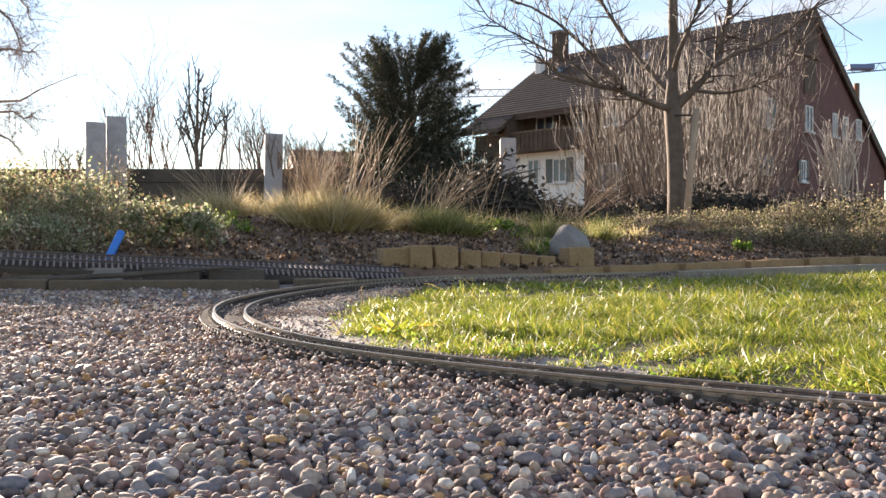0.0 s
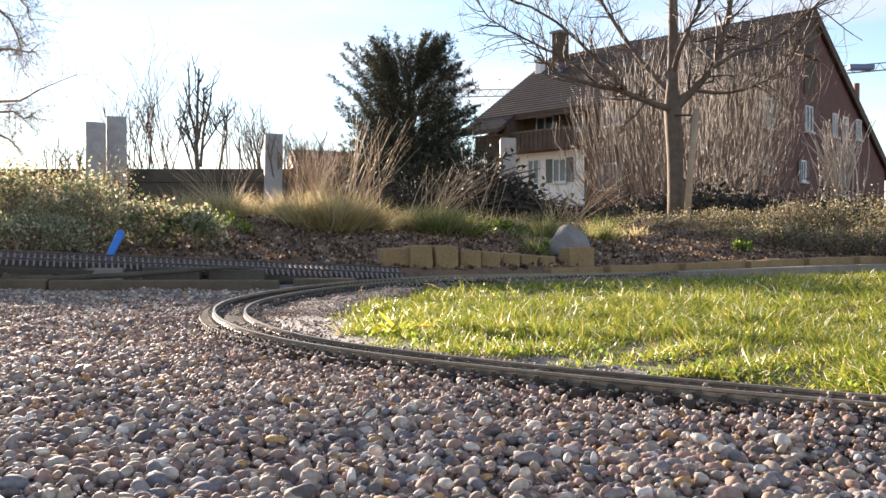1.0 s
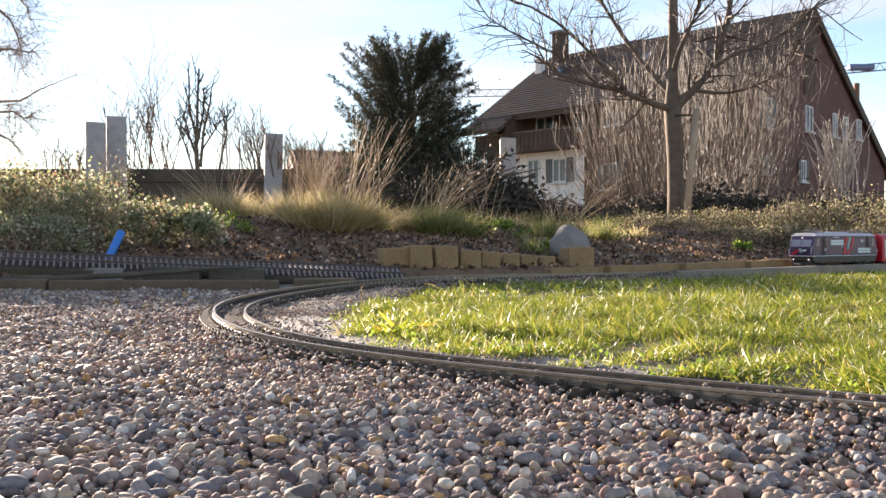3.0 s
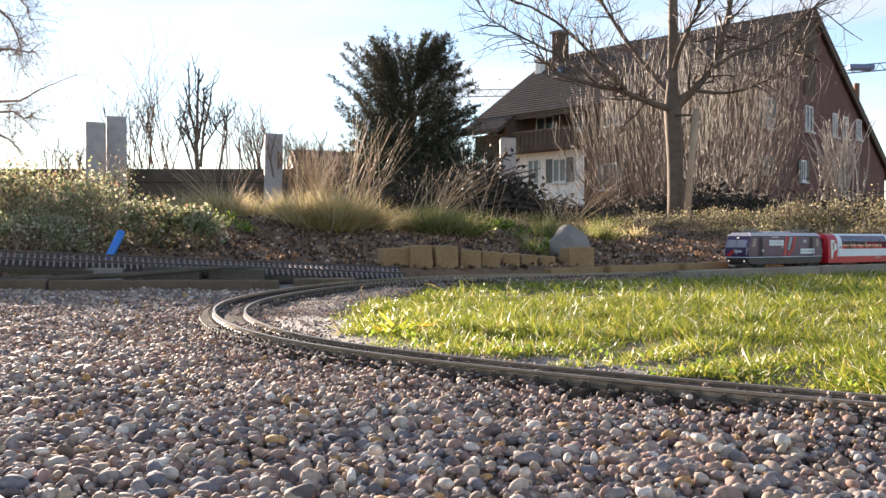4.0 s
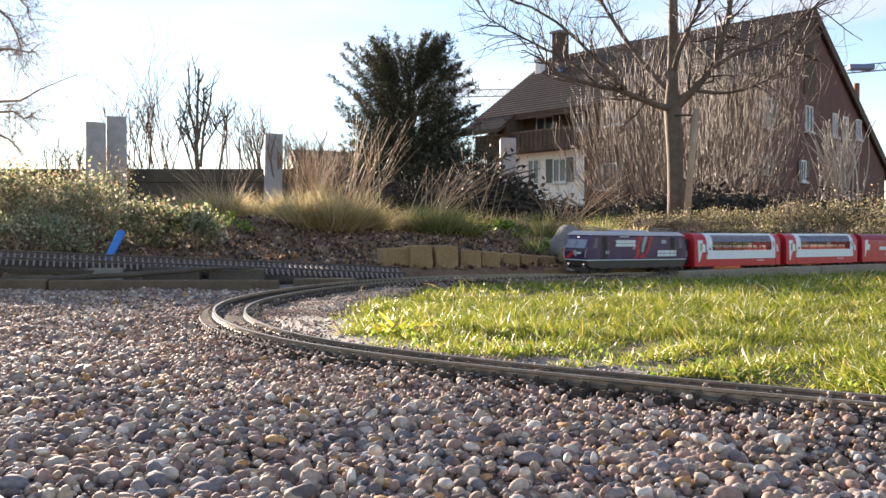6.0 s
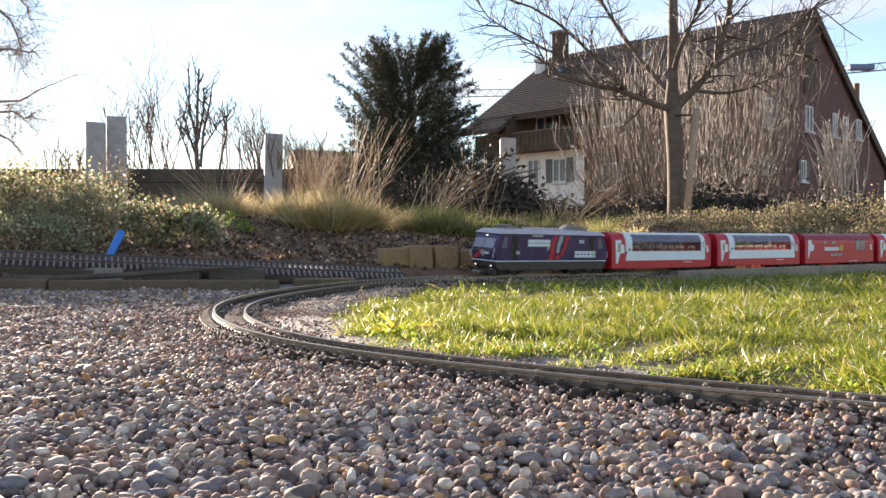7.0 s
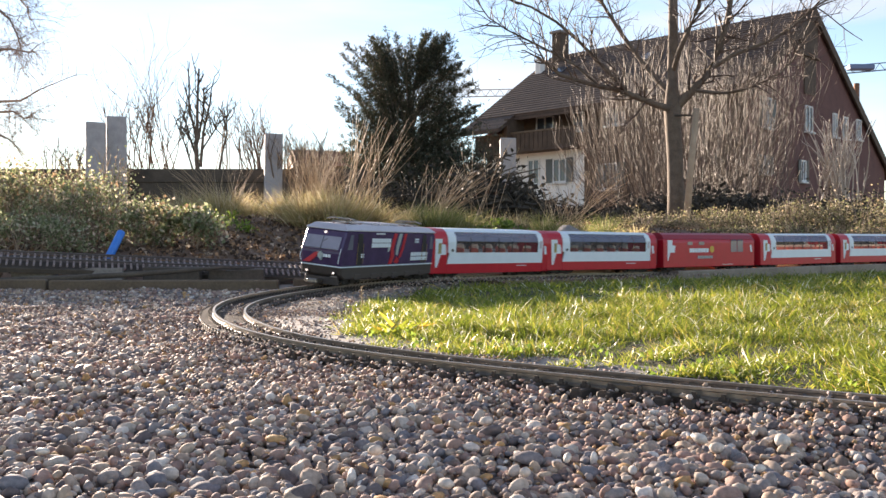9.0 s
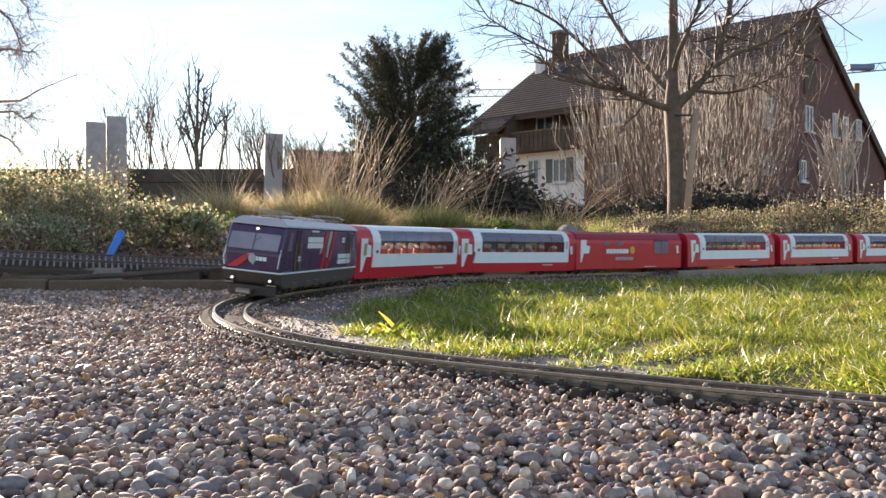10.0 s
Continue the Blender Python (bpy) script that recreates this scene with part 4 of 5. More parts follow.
M_frame = plain("white_window_frame", (.66, .66, .65), .5)
M_shutter = plain("grey_green_shutter", (.10, .115, .11), .6)
M_house_glass = plain("window_glass", (.05, .06, .075), .06, .8)

house = tagged(new("farmhouse"), "large old farmhouse with steep brown tiled roof and dark red gable", "house")
house.matrix_basis = pose(16.56, 39, 0, 0, 0, 45.5)
LEN, FW, PITCH = 14.24, -5.9, .65


def roof_z(x):
    return 10.68 - PITCH * abs(x)


def slope(x, lo=-.28, hi=0):
    """Section of one roof slope from the ridge to x."""
    return [(0, 10.68 + hi), (x, roof_z(x) + hi), (x, roof_z(x) + lo), (0, 10.68 + lo)]


rf = part("roof_front", extruded(slope(-6.5), "y", -.1, LEN + .3), M_tiles, house, "steep roof slope of old brown tiles")
part("roof_back", extruded(slope(10.6), "y", -.1, LEN + .3), M_tiles, house, "steep roof slope of old brown tiles")
for k in range(27):
    x = -.12 - k * .24
    bm = box((.26, LEN + .36, .035), (x - .06, LEN / 2 + .1, roof_z(x) + .012), 0, None)
    bmesh.ops.rotate(bm, verts=bm.verts, cent=(x, 0, roof_z(x)), matrix=Matrix.Rotation(-math.atan(PITCH) + .05, 3, "Y"))
    part("tile_course", bm, M_tiles, rf)
for x1, nm in ((-6.5, "verge_board"), (10.6, "verge_board")):
    part(nm, extruded(slope(x1, -.5, -.06), "y", -.2, -.105), M_beam, house, "dark verge board")
wall_z = roof_z(FW) - .28
GABLE = [(FW, .6), (FW, wall_z), (0, 10.38), (9.6, roof_z(9.6) - .28), (9.6, .6)]
part("gable_wall", extruded(GABLE, "y", 0, .35), M_brickred, house, "dark red gable wall")
part("far_gable_wall", extruded(GABLE, "y", LEN - .35, LEN), M_brickred, house)
part("back_wall", box((.3, LEN - .7, 3.2), (9.4, LEN / 2, 2.2)), M_brickred, house)
Y0 = (8.181, 3.583)[0]
for lo, hi, z0, z1, m in ((.35, Y0, .6, wall_z, M_beam), (Y0, LEN - .35, .6, 4.6, M_render), (Y0, LEN - .35, 4.6, 4.85, M_beam)):
    part("front_wall", box((.3, hi - lo, z1 - z0), (FW + .15, (lo + hi) / 2, (z0 + z1) / 2)), m, house, "white rendered wall" if m is M_render else "dark timber wall")
part("loggia_back", box((.2, LEN - Y0, 2.0), (FW + .74, (LEN + Y0) / 2, 5.85)), M_beam, house, "dark loggia wall")
bal = part("balcony", box((1.0, LEN - Y0 + .3, .12), (FW - .4, (LEN + Y0) / 2, 4.62)), M_beam, house, "dark timber balcony")
nb = int((LEN - Y0) / .27)
for k in range(nb + 1):
    part("baluster_board", box((.04, .24, .8), (FW - .88, Y0 + .27 * k, 5.05)), M_beam, bal)
part("handrail", box((.1, LEN - Y0 + .4, .09), (FW - .88, (LEN + Y0) / 2, 5.5)), M_brown_board, bal)
# roof carried further down over the far end of the front
low_roof = extruded([(-6.45, roof_z(-6.45)), (-7.7, roof_z(-7.7)), (-7.7, roof_z(-7.7) - .2), (-6.45, roof_z(-6.45) - .2)], "y", 11.9, LEN + .3)
part("low_roof", low_roof, M_tiles, house, "lower apron of old brown tiles")
part("cheek_wall", box((1.3, .2, 1.4), (-6.4, 12.0, 5.5)), M_beam, house, "dark timber cheek wall")
# attic: timber panel with a row of small panes and a glazed triangle above
part("attic_panel", extruded([(-1.95, 8.4), (-1.95, 9.05), (-.1, 10.25), (.5, 9.95), (.5, 8.4), (.3, 8.4), (.3, 6.75), (-.95, 6.75), (-.95, 8.4)], "y", -.05, -.004), M_beam, house, "dark timber attic panel")


def house_window(at, w, h, face, shutters=0, M_frame=M_frame):
    """Frame, two panes, sill and perhaps shutters; face 'g' is the gable, 'f' the front."""
    win = new("window")
    win.parent = house
    a, z = at
    win.matrix_basis = pose(a, -.02, z) if face == "g" else pose(FW - .02, a, z, 0, 0, -90)
    t = .07
    for s in (-1, 1):
        part("frame", box((t, .09, h), (s * (w - t) / 2, 0, 0)), M_frame, win)
        part("frame", box((w - 2 * t, .09, t), (0, 0, s * (h - t) / 2)), M_frame, win)
        part("pane", box((w / 2 - t, .03, h - 2 * t), (s * (w - t) / 4, .01, 0)), M_house_glass, win, "reflecting pane")
    part("frame", box((t, .08, h - 2 * t), (0, 0, 0)), M_frame, win)
    part("sill", box((w + .16, .18, .07), (0, -.05, -h / 2 - .04)), M_frame, win)
    for s in ((-1, 1) if shutters else ()):
        part("shutter", box((w * .5, .05, h), (s * (w * .76), -.03, 0), .01), M_shutter, win, "grey-green shutter")
    return win


for at, w, h, sh in (((-1.52, 8.7), .72, .42, 0), ((-.72, 8.68), .72, .42, 0), ((.08, 8.66), .72, .42, 0), ((-1.35, 9.2), .5, .34, 0), ((-4.706, 5.482), .75, 1.25, 1), ((-0.433, 5.666), .8, 1.15, 0), ((2.613, 5.685), .5, 1.1, 0), ((3.973, 5.682), .6, 1.05, 0), ((5.709, 5.763), .6, 1.0, 0),
                     ((-4.971, 3.355), .8, .75, 1), ((-1.052, 3.313), .55, .95, 1)):
    house_window(at, w, h, "g", sh, M_beam if at[1] > 8 else M_frame)
for at, w, h, sh in (((6.45, 5.934), 1.0, .9, 0), ((11.164, 3.624), .75, 1.25, 0), ((9.585, 3.614), .8, 1.15, 1), ((6.751, 3.189), .8, 1.2, 1)):
    house_window(at, w, h, "f", sh)
for x in ((11.841, 5.878)[0] - .9, (9.285, 5.933)[0] - .6):
    w = house_window((x, 5.95), 1.1, .9, "f")
    w.matrix_basis = pose(FW + .6, x, 5.95, 0, 0, -90)
for x, y in ((-2.2, 12.3), (-2.4, 7.0)):
    sk = part("skylight", box((.8, .6, .1), (0, 0, 0), .02), M_house_glass, house, "roof window")
    sk.matrix_basis = pose(x, y, roof_z(x) + .08, 0, -33, 0)
ch = part("chimney", box((.8, .6, 1.9), (-.6, LEN - .7, 10.75), .03), M_beam, house, "brown masonry chimney")
part("chimney_cap", box((1.0, .8, .14), (-.6, LEN - .7, 11.75), .03), M_grey_stone, ch)
part("small_chimney", box((.4, .4, 1.0), (-1.9, LEN - .3, 9.7), .03), M_render, house, "pale chimney")
M_pipe = plain("rusty_pipe", (.22, .10, .05), .6)
bm = bmesh.new()
tube(bm, [(6.95, .5, 5.6), (6.95, .5, 8.28)], [.14, .14], 12)
part("flue_pipe", bm, M_pipe, house, "rusty steel flue pipe", True)

# ---- cranes far behind ----
M_crane = plain("blue_grey_crane", (.12, .18, .32), .5)
M_crane_light = plain("light_crane_steel", (.45, .44, .45), .5)


def crane(material, root, tip, tower_x, size, label):
    c = tagged(new("tower_crane"), label, "crane")
    r0, r1 = Vector(root), Vector(tip)
    n = max(6, int((r1 - r0).length / (size * 1.4)))
    up = Vector((0, 0, size))
    jib = bmesh.new()
    tube(jib, [r0, r1], [size * .11] * 2, 4)
    tube(jib, [r0 + up, r1 + up], [size * .09] * 2, 4)
    for k in range(n):
        a, b = r0.lerp(r1, k / n), r0.lerp(r1, (k + 1) / n)
        tube(jib, [a, a.lerp(b, .5) + up], [size * .06] * 2, 4)
        tube(jib, [a.lerp(b, .5) + up, b], [size * .06] * 2, 4)
    part("jib", jib, material, c)
    m = bmesh.new()
    base = Vector((tower_x, r0.y, 0))
    for dx in (-.5, .5):
        tube(m, [base + Vector((dx * size, 0, 0)), Vector((tower_x + dx * size, r0.y, r0.z + size * 2))], [size * .1] * 2, 4)
    for k in range(20):
        z0, z1 = r0.z * k / 20, r0.z * (k + 1) / 20
        s = 1 if k % 2 else -1
        tube(m, [(tower_x - s * size * .5, r0.y, z0), (tower_x + s * size * .5, r0.y, z1)], [size * .06] * 2, 4)
    part("tower", m, material, c)
    return c


c = crane(M_crane, (41.327, 90, 17.724), (50.107, 90, 18.484), 50.107, .75, "blue-grey tower crane jib behind the farmhouse")
part("counterweight", box((2.6, 1, .55), (43.02, 89.625, 18.291), .1), M_crane, c)
crane(M_crane_light, (3.893, 142.5, 24.202), (20.946, 142.5, 24.572), 20.946, 1.1, "thin pale tower crane jib far behind")

# ---- plants ----
rng = np.random.default_rng(11)
M_bark = mottled("grey_brown_bark", (.075, .058, .046), (.20, .16, .125), 18, (.8, 1), .8, .006, 90)
M_twig = many("brown_twigs", [(0, (.13, .085, .062)), (.5, (.21, .145, .105)), (1, (.33, .245, .18))], .7)
M_dark_twig = many("dark_twigs", [(0, (.075, .05, .038)), (.5, (.12, .085, .065)), (1, (.20, .15, .115))], .6)
# brown shoots; the palest stop paints sparse sun highlights on a few
M_willow = many("willow_shoots", [(0, (.085, .058, .044)), (.4, (.135, .095, .072)), (.72, (.20, .15, .115)), (.92, (.32, .255, .205))], .5, spec=.4)
M_pale_twig = many("pale_twigs", [(0, (.24, .17, .13)), (.5, (.38, .29, .22)), (1, (.52, .43, .34))], .7)


def spray(paths, r0, r1, bends=7):
    """Polylines of any length as equal ones with tapering radii."""
    out, rad = [], []
    for p, a, b in zip(paths, r0, r1):
        p = np.asarray(p, float)
        u = np.linspace(0, len(p) - 1, bends)
        out.append(np.stack([np.interp(u, np.arange(len(p)), p[:, k]) for k in range(3)], 1))
        rad.append(np.linspace(a, b, bends))
    return np.array(out), np.array(rad)


def grow(paths, r0, r1, start, d, length, r, depth, lift=.25, wild=.5, kids=(3, 6)):
    """A branch that wanders, and its side branches."""
    p, pts = np.array(start, float), [np.array(start, float)]
    d = np.array(d, float) / np.linalg.norm(d)
    for _ in range(5):
        d = d + rng.normal(0, .16 * wild * 2, 3) + np.array([0, 0, lift * .25])
        d /= np.linalg.norm(d)
        p = p + d * length / 5
        pts.append(p)
    paths.append(pts)
    r0.append(r)
    r1.append(r * .45)
    if depth > 0:
        for _ in range(rng.integers(*kids)):
            k = rng.uniform(1, 5)
            i = int(k)
            at = pts[i] + (pts[min(i + 1, 5)] - pts[i]) * (k - i)
            ax = np.cross(d, rng.normal(size=3))
            ax /= np.linalg.norm(ax) + 1e-9
            nd = d * .65 + ax * .75 + np.array([0, 0, lift])
            grow(paths, r0, r1, at, nd, length * rng.uniform(.45, .72), r * rng.uniform(.42, .6), depth - 1, lift, wild, kids)


def wood(name, paths, r0, r1, material, parent, sides=5, label=""):
    a, b = spray(paths, r0, r1)
    v, f = tubes(a, b, sides)
    return tagged(solid(name, v, f, material, parent, label, True))


# the pruned fruit tree with its stake
tree = tagged(new("fruit_tree"), "leafless pruned fruit tree with spreading crown in the bed", "tree")
bm = bmesh.new()
tube(bm, [(2.015, 7.5, 0.15), (2.01, 7.5, 0.553), (2, 7.5, 0.845), (1.985, 7.5, 1.089), (1.98, 7.5, 1.284), (1.976, 7.5, 1.48), (1.985, 7.5, 1.919), (1.98, 7.5, 2.504)], [.082, .07, .065, .065, .074, .045, .042, .036], 12)
trunk = part("trunk", bm, M_bark, tree, "grey-brown trunk with pale sunny edge", True)
low_limbs = [[(1.99, 7.5, 1.26), (2.13, 7.425, 1.418), (2.285, 7.35, 1.596), (2.381, 7.35, 1.882), (2.448, 7.35, 2.265), (2.515, 7.35, 2.599)],
             [(1.98, 7.5, 1.26), (1.75, 7.35, 1.299), (1.527, 7.2, 1.354), (1.279, 7.125, 1.402), (0.99, 7.05, 1.443), (0.761, 7.05, 1.626)],
             [(1.98, 7.5, 1.382), (1.871, 7.65, 1.557), (1.688, 7.725, 1.822), (1.527, 7.8, 2.093), (1.362, 7.875, 2.419), (1.209, 7.875, 2.726)],
             [(2.285, 7.35, 1.596), (2.442, 7.275, 1.699), (2.627, 7.2, 1.752), (2.808, 7.125, 1.828), (2.994, 7.125, 2.013), (3.146, 7.05, 2.108)]]
high_limbs = [[(1.527, 7.2, 1.354), (1.279, 7.125, 1.596), (1.047, 7.125, 1.828), (0.807, 7.05, 1.993), (0.532, 7.05, 2.085), (0.303, 7.05, 2.154)],
              [(2.13, 7.425, 1.418), (2.276, 7.275, 1.367), (2.416, 7.2, 1.354), (2.577, 7.125, 1.411), (2.739, 7.125, 1.48), (2.901, 7.125, 1.643)],
              [(1.98, 7.5, 1.577), (1.992, 7.275, 1.77), (2.065, 7.2, 1.94), (2.113, 7.125, 2.106), (2.16, 7.125, 2.291), (2.16, 7.05, 2.452)],
              [(1.279, 7.125, 1.402), (1.025, 6.975, 1.565), (0.79, 6.9, 1.661), (0.565, 6.9, 1.773), (0.382, 6.825, 1.844), (0.226, 6.825, 2.066)]]
limbs = low_limbs + high_limbs
lr = [.042, .033, .026, .02, .017, .016, .024, .012]
for pts, r in zip(limbs, lr):
    wood("limb", [pts], [r], [r * .35], M_bark, tree, 8)
paths, r0, r1 = [], [], []
for pts, r in zip(limbs, lr):
    pts = np.array(pts)
    for _ in range(30):
        k = rng.uniform(.8, 4.95)
        i = int(k)
        at = pts[i] + (pts[i + 1] - pts[i]) * (k - i)
        d = (pts[i + 1] - pts[i]) / np.linalg.norm(pts[i + 1] - pts[i])
        nd = d * .6 + rng.normal(0, .55, 3) + np.array([0, 0, .3])
        grow(paths, r0, r1, at, nd, rng.uniform(.14, .48), r * .2 + .002, 2, .2, .55, (2, 4))
tagged(wood("twig_growth", paths, r0, r1, M_dark_twig, tree, 4, "fine bare twigs"), kind="stuff")
M_stake = mottled("pale_stake_wood", (.30, .22, .15), (.46, .36, .26), 14, (.7, .9), .4, .003, 120)
bm = bmesh.new()
tube(bm, [(2.046, 7.35, 0.14), (2.094, 7.35, 0.735), (2.142, 7.35, 1.251)], [.03, .029, .027], 10)
tagged(part("tree_stake", bm, M_stake, smooth=True), "pale round wooden stake leaning by the tree", "stake")
M_tie_band = plain("tree_tie", (.06, .05, .04), .8)
bm = bmesh.new()
tube(bm, [(1.979, 7.44, 1.202), (2.054, 7.38, 1.194), (2.137, 7.35, 1.184)], [.008] * 3, 6)
tagged(part("tree_tie", bm, M_tie_band), "dark strap tying the tree to its stake", "strap")


def stems(count, base, spread, tip, r, wob=.06, bends=6):
    """Upright shoots from a base region to a tip region (functions of a random generator)."""
    paths = []
    for _ in range(count):
        b, t = np.array(base()), None
        t = np.array(tip(b))
        mid = [b + (t - b) * u + np.array([spread * (b[0] * 0 + (t[0] - b[0])) * (u * u - u), 0, 0]) + rng.normal(0, wob, 3) * u for u in np.linspace(0, 1, bends)]
        paths.append(mid)
    return paths, list(r * rng.uniform(.6, 1.3, count)), list(r * .25 * np.ones(count))


# tall twiggy willow bush in front of the house
bush = tagged(new("willow_bush"), "huge leafless bush of upright brown shoots before the farmhouse", "bush")


WD = 24 / 2050          # metres to the unit of plan used for the bush


def willow_shoot(k):
    """One shoot: leaves the stools outward, then turns up and stands almost upright."""
    u = rng.uniform(-1, 1)
    fan = math.copysign(abs(u) ** .8, u)
    b = np.array([(1215 + 125 * u + rng.normal(0, 25) - 784) * WD, 18 + rng.normal(0, .7), .104 + 28 * WD])
    top = 52 + 55 * fan * fan + abs(rng.normal(0, 60)) + (70 * abs(fan) if fan < 0 else 0)
    x = 1212 + (205 if fan < 0 else 185) * fan + rng.normal(0, 24)
    t = np.array([(x - 784) * WD, 18 + rng.normal(0, .9), .104 + (432 - min(top, 300)) * WD])
    bow = rng.uniform(1.0, 1.9)
    return [b + (t - b) * np.array([1 - (1 - w) ** (bow + .15), w, w]) + rng.normal(0, .05, 3) * w for w in np.linspace(0, 1, 7)]


p = [willow_shoot(k) for k in range(420)]
tagged(wood("shoot_growth", p, list(.0068 * rng.uniform(.6, 1.3, len(p))), [.0035] * len(p), M_willow, bush, 4, "upright bare shoots"), kind="stuff")
p2, a2, b2 = [], [], []
for q in p:
    for _ in range(2):
        k = rng.integers(1, 6)
        d = np.array(q[k + 1]) - np.array(q[k])
        grow(p2, a2, b2, q[k], d / np.linalg.norm(d) + rng.normal(0, .3, 3) + np.array([0, 0, .3]), rng.uniform(.4, 1.1), .0038, 1, .35, .35, (1, 3))
# tangle of short twigs round the stools
for _ in range(260):
    c = np.array([(1215 + rng.normal(0, 85) - 784) * WD, 18 + rng.normal(0, .5), .104 + (432 - rng.uniform(235, 375)) * WD])
    grow(p2, a2, b2, c, np.array([rng.normal(0, .6), rng.normal(0, .4), 1]), rng.uniform(.35, .8), .007, 1, .3, .6, (2, 4))
tagged(wood("side_growth", p2, a2, b2, M_willow, bush, 3, "fine bare side shoots"), kind="stuff")

# the willow shades this bush, so its sunlight is put into paler colours
M_hazel = many("sun_pale_hazel_shoots", [(0, (.40, .32, .26)), (.5, (.58, .49, .41)), (.85, (.74, .66, .57))], .45)
bush2 = tagged(new("hazel_bush"), "leafless bush of upright shoots by the gable, sunlight put into their pale colour", "bush")


def hb():
    return (7.523 + rng.normal(0, .16), 16.5 + rng.normal(0, .2), .104 + (432 - 405) * 22 / 2050)


def ht(b):
    return (7.523 + rng.uniform(-.62, .6), 16.5 + rng.normal(0, .4), .104 + (432 - rng.uniform(205, 270)) * 22 / 2050)


p, a, b = stems(64, hb, .9, ht, .02, .05)
for q in p[:40]:
    for _ in range(2):
        k = rng.integers(2, 5)
        grow(p, a, b, q[k], np.array(q[k + 1]) - np.array(q[k]) + rng.normal(0, .05, 3), rng.uniform(.2, .5), .008, 1, .3, .4, (1, 3))
tagged(wood("shoot_growth", p, a, b, M_hazel, bush2, 4, "upright bare shoots"), kind="stuff")


def bare_bush(name, label, px, base, top, half, d, n, r, mat=M_twig, depth=2, wild=.5):
    ob = tagged(new(name), label, "bush")
    paths, r0, r1 = [], [], []
    for _ in range(n):
        x = (px - 784) * d / 2050 + rng.uniform(-.5, .5) * half * d / 2050
        z = .104 + (432 - base) * d / 2050
        hgt = (base - top) * d / 2050 * rng.uniform(.45, .8)
        yb = d * .75 + rng.normal(0, .15)
        paths.append([(x, yb, float(ground_z(np.array(x), np.array(yb))) - .03), (x, yb, z)])
        r0.append(r)
        r1.append(r)
        lean = rng.normal(0, .28)
        grow(paths, r0, r1, (x, yb, z), (lean, rng.normal(0, .2), 1), hgt, r, depth, .5, wild, (2, 5))
    tagged(wood("shoot_growth", paths, r0, r1, mat, ob, 4, "bare shoots"), kind="stuff")
    return ob


pruned = tagged(new("bare_bush"), "leafless pruned bush with knobbly grey branches", "bush")
paths, r0, r1 = [], [], []
for line_of, r in ((((352, 312), (349, 270), (346, 235), (351, 180), (350, 128)), .024), (((350, 300), (343, 240), (337, 190), (334, 140)), .018), (((350, 285), (338, 240), (324, 198)), .016), (((354, 296), (362, 235), (369, 195), (376, 168)), .016),
                   (((386, 312), (393, 270), (400, 235), (405, 204)), .014), (((349, 250), (364, 200), (361, 158)), .014), (((346, 308), (333, 255), (313, 206)), .011), (((356, 270), (380, 235), (388, 214)), .01)):
    pts = [np.array([(a - 784) * 10.5 / 2050, 7.875, .104 + (432 - b) * 10.5 / 2050]) + rng.normal(0, .012, 3) for a, b in line_of]
    paths.append(pts)
    r0.append(r)
    r1.append(r * .4)
    if line_of[0][1] > 304:
        paths.append([(pts[0][0], pts[0][1], .2), pts[0]])
        r0.append(r * 1.1)
        r1.append(r)
    for _ in range(11):
        k = rng.uniform(.6, len(pts) - 1.02)
        i = int(k)
        grow(paths, r0, r1, pts[i] + (pts[i + 1] - pts[i]) * (k - i), np.array([rng.normal(0, .6), rng.normal(0, .4), .8]), rng.uniform(.06, .26), .0065, 1, .4, .5, (1, 3))
tagged(wood("shoot_growth", paths, r0, r1, M_bark, pruned, 5, "knobbly cut-back shoots"), kind="stuff")
bare_bush("bare_bush", "thin leafless bush against the sky", 262, 310, 125, 90, 12, 34, .0065, M_twig, 2, .4)
bare_bush("bare_bush", "thin leafless bush against the sky", 425, 310, 180, 100, 12, 30, .0065, M_twig, 2, .4)
bare_bush("bare_bush", "low leafless bush behind the grasses", 545, 330, 235, 110, 9.5, 40, .007, M_twig, 2, .4)
bare_bush("bare_bush", "low leafless bush at the fence", 130, 310, 250, 70, 10, 20, .006, M_twig, 2, .4)

# overhanging old tree at the garden's sunny side
old = tagged(new("hanging_tree"), "leafless old tree with drooping twigs against the bright sky", "tree")
bm = bmesh.new()
tube(bm, [(-9.3, 9.75, .2), (-9.25, 9.75, 2), (-9.1, 9.75, 3.6), (-8.9, 9.75, 4.7)], [.2, .16, .13, .09], 10)
part("trunk", bm, M_bark, old, "", True)
paths, r0, r1 = [], [], []
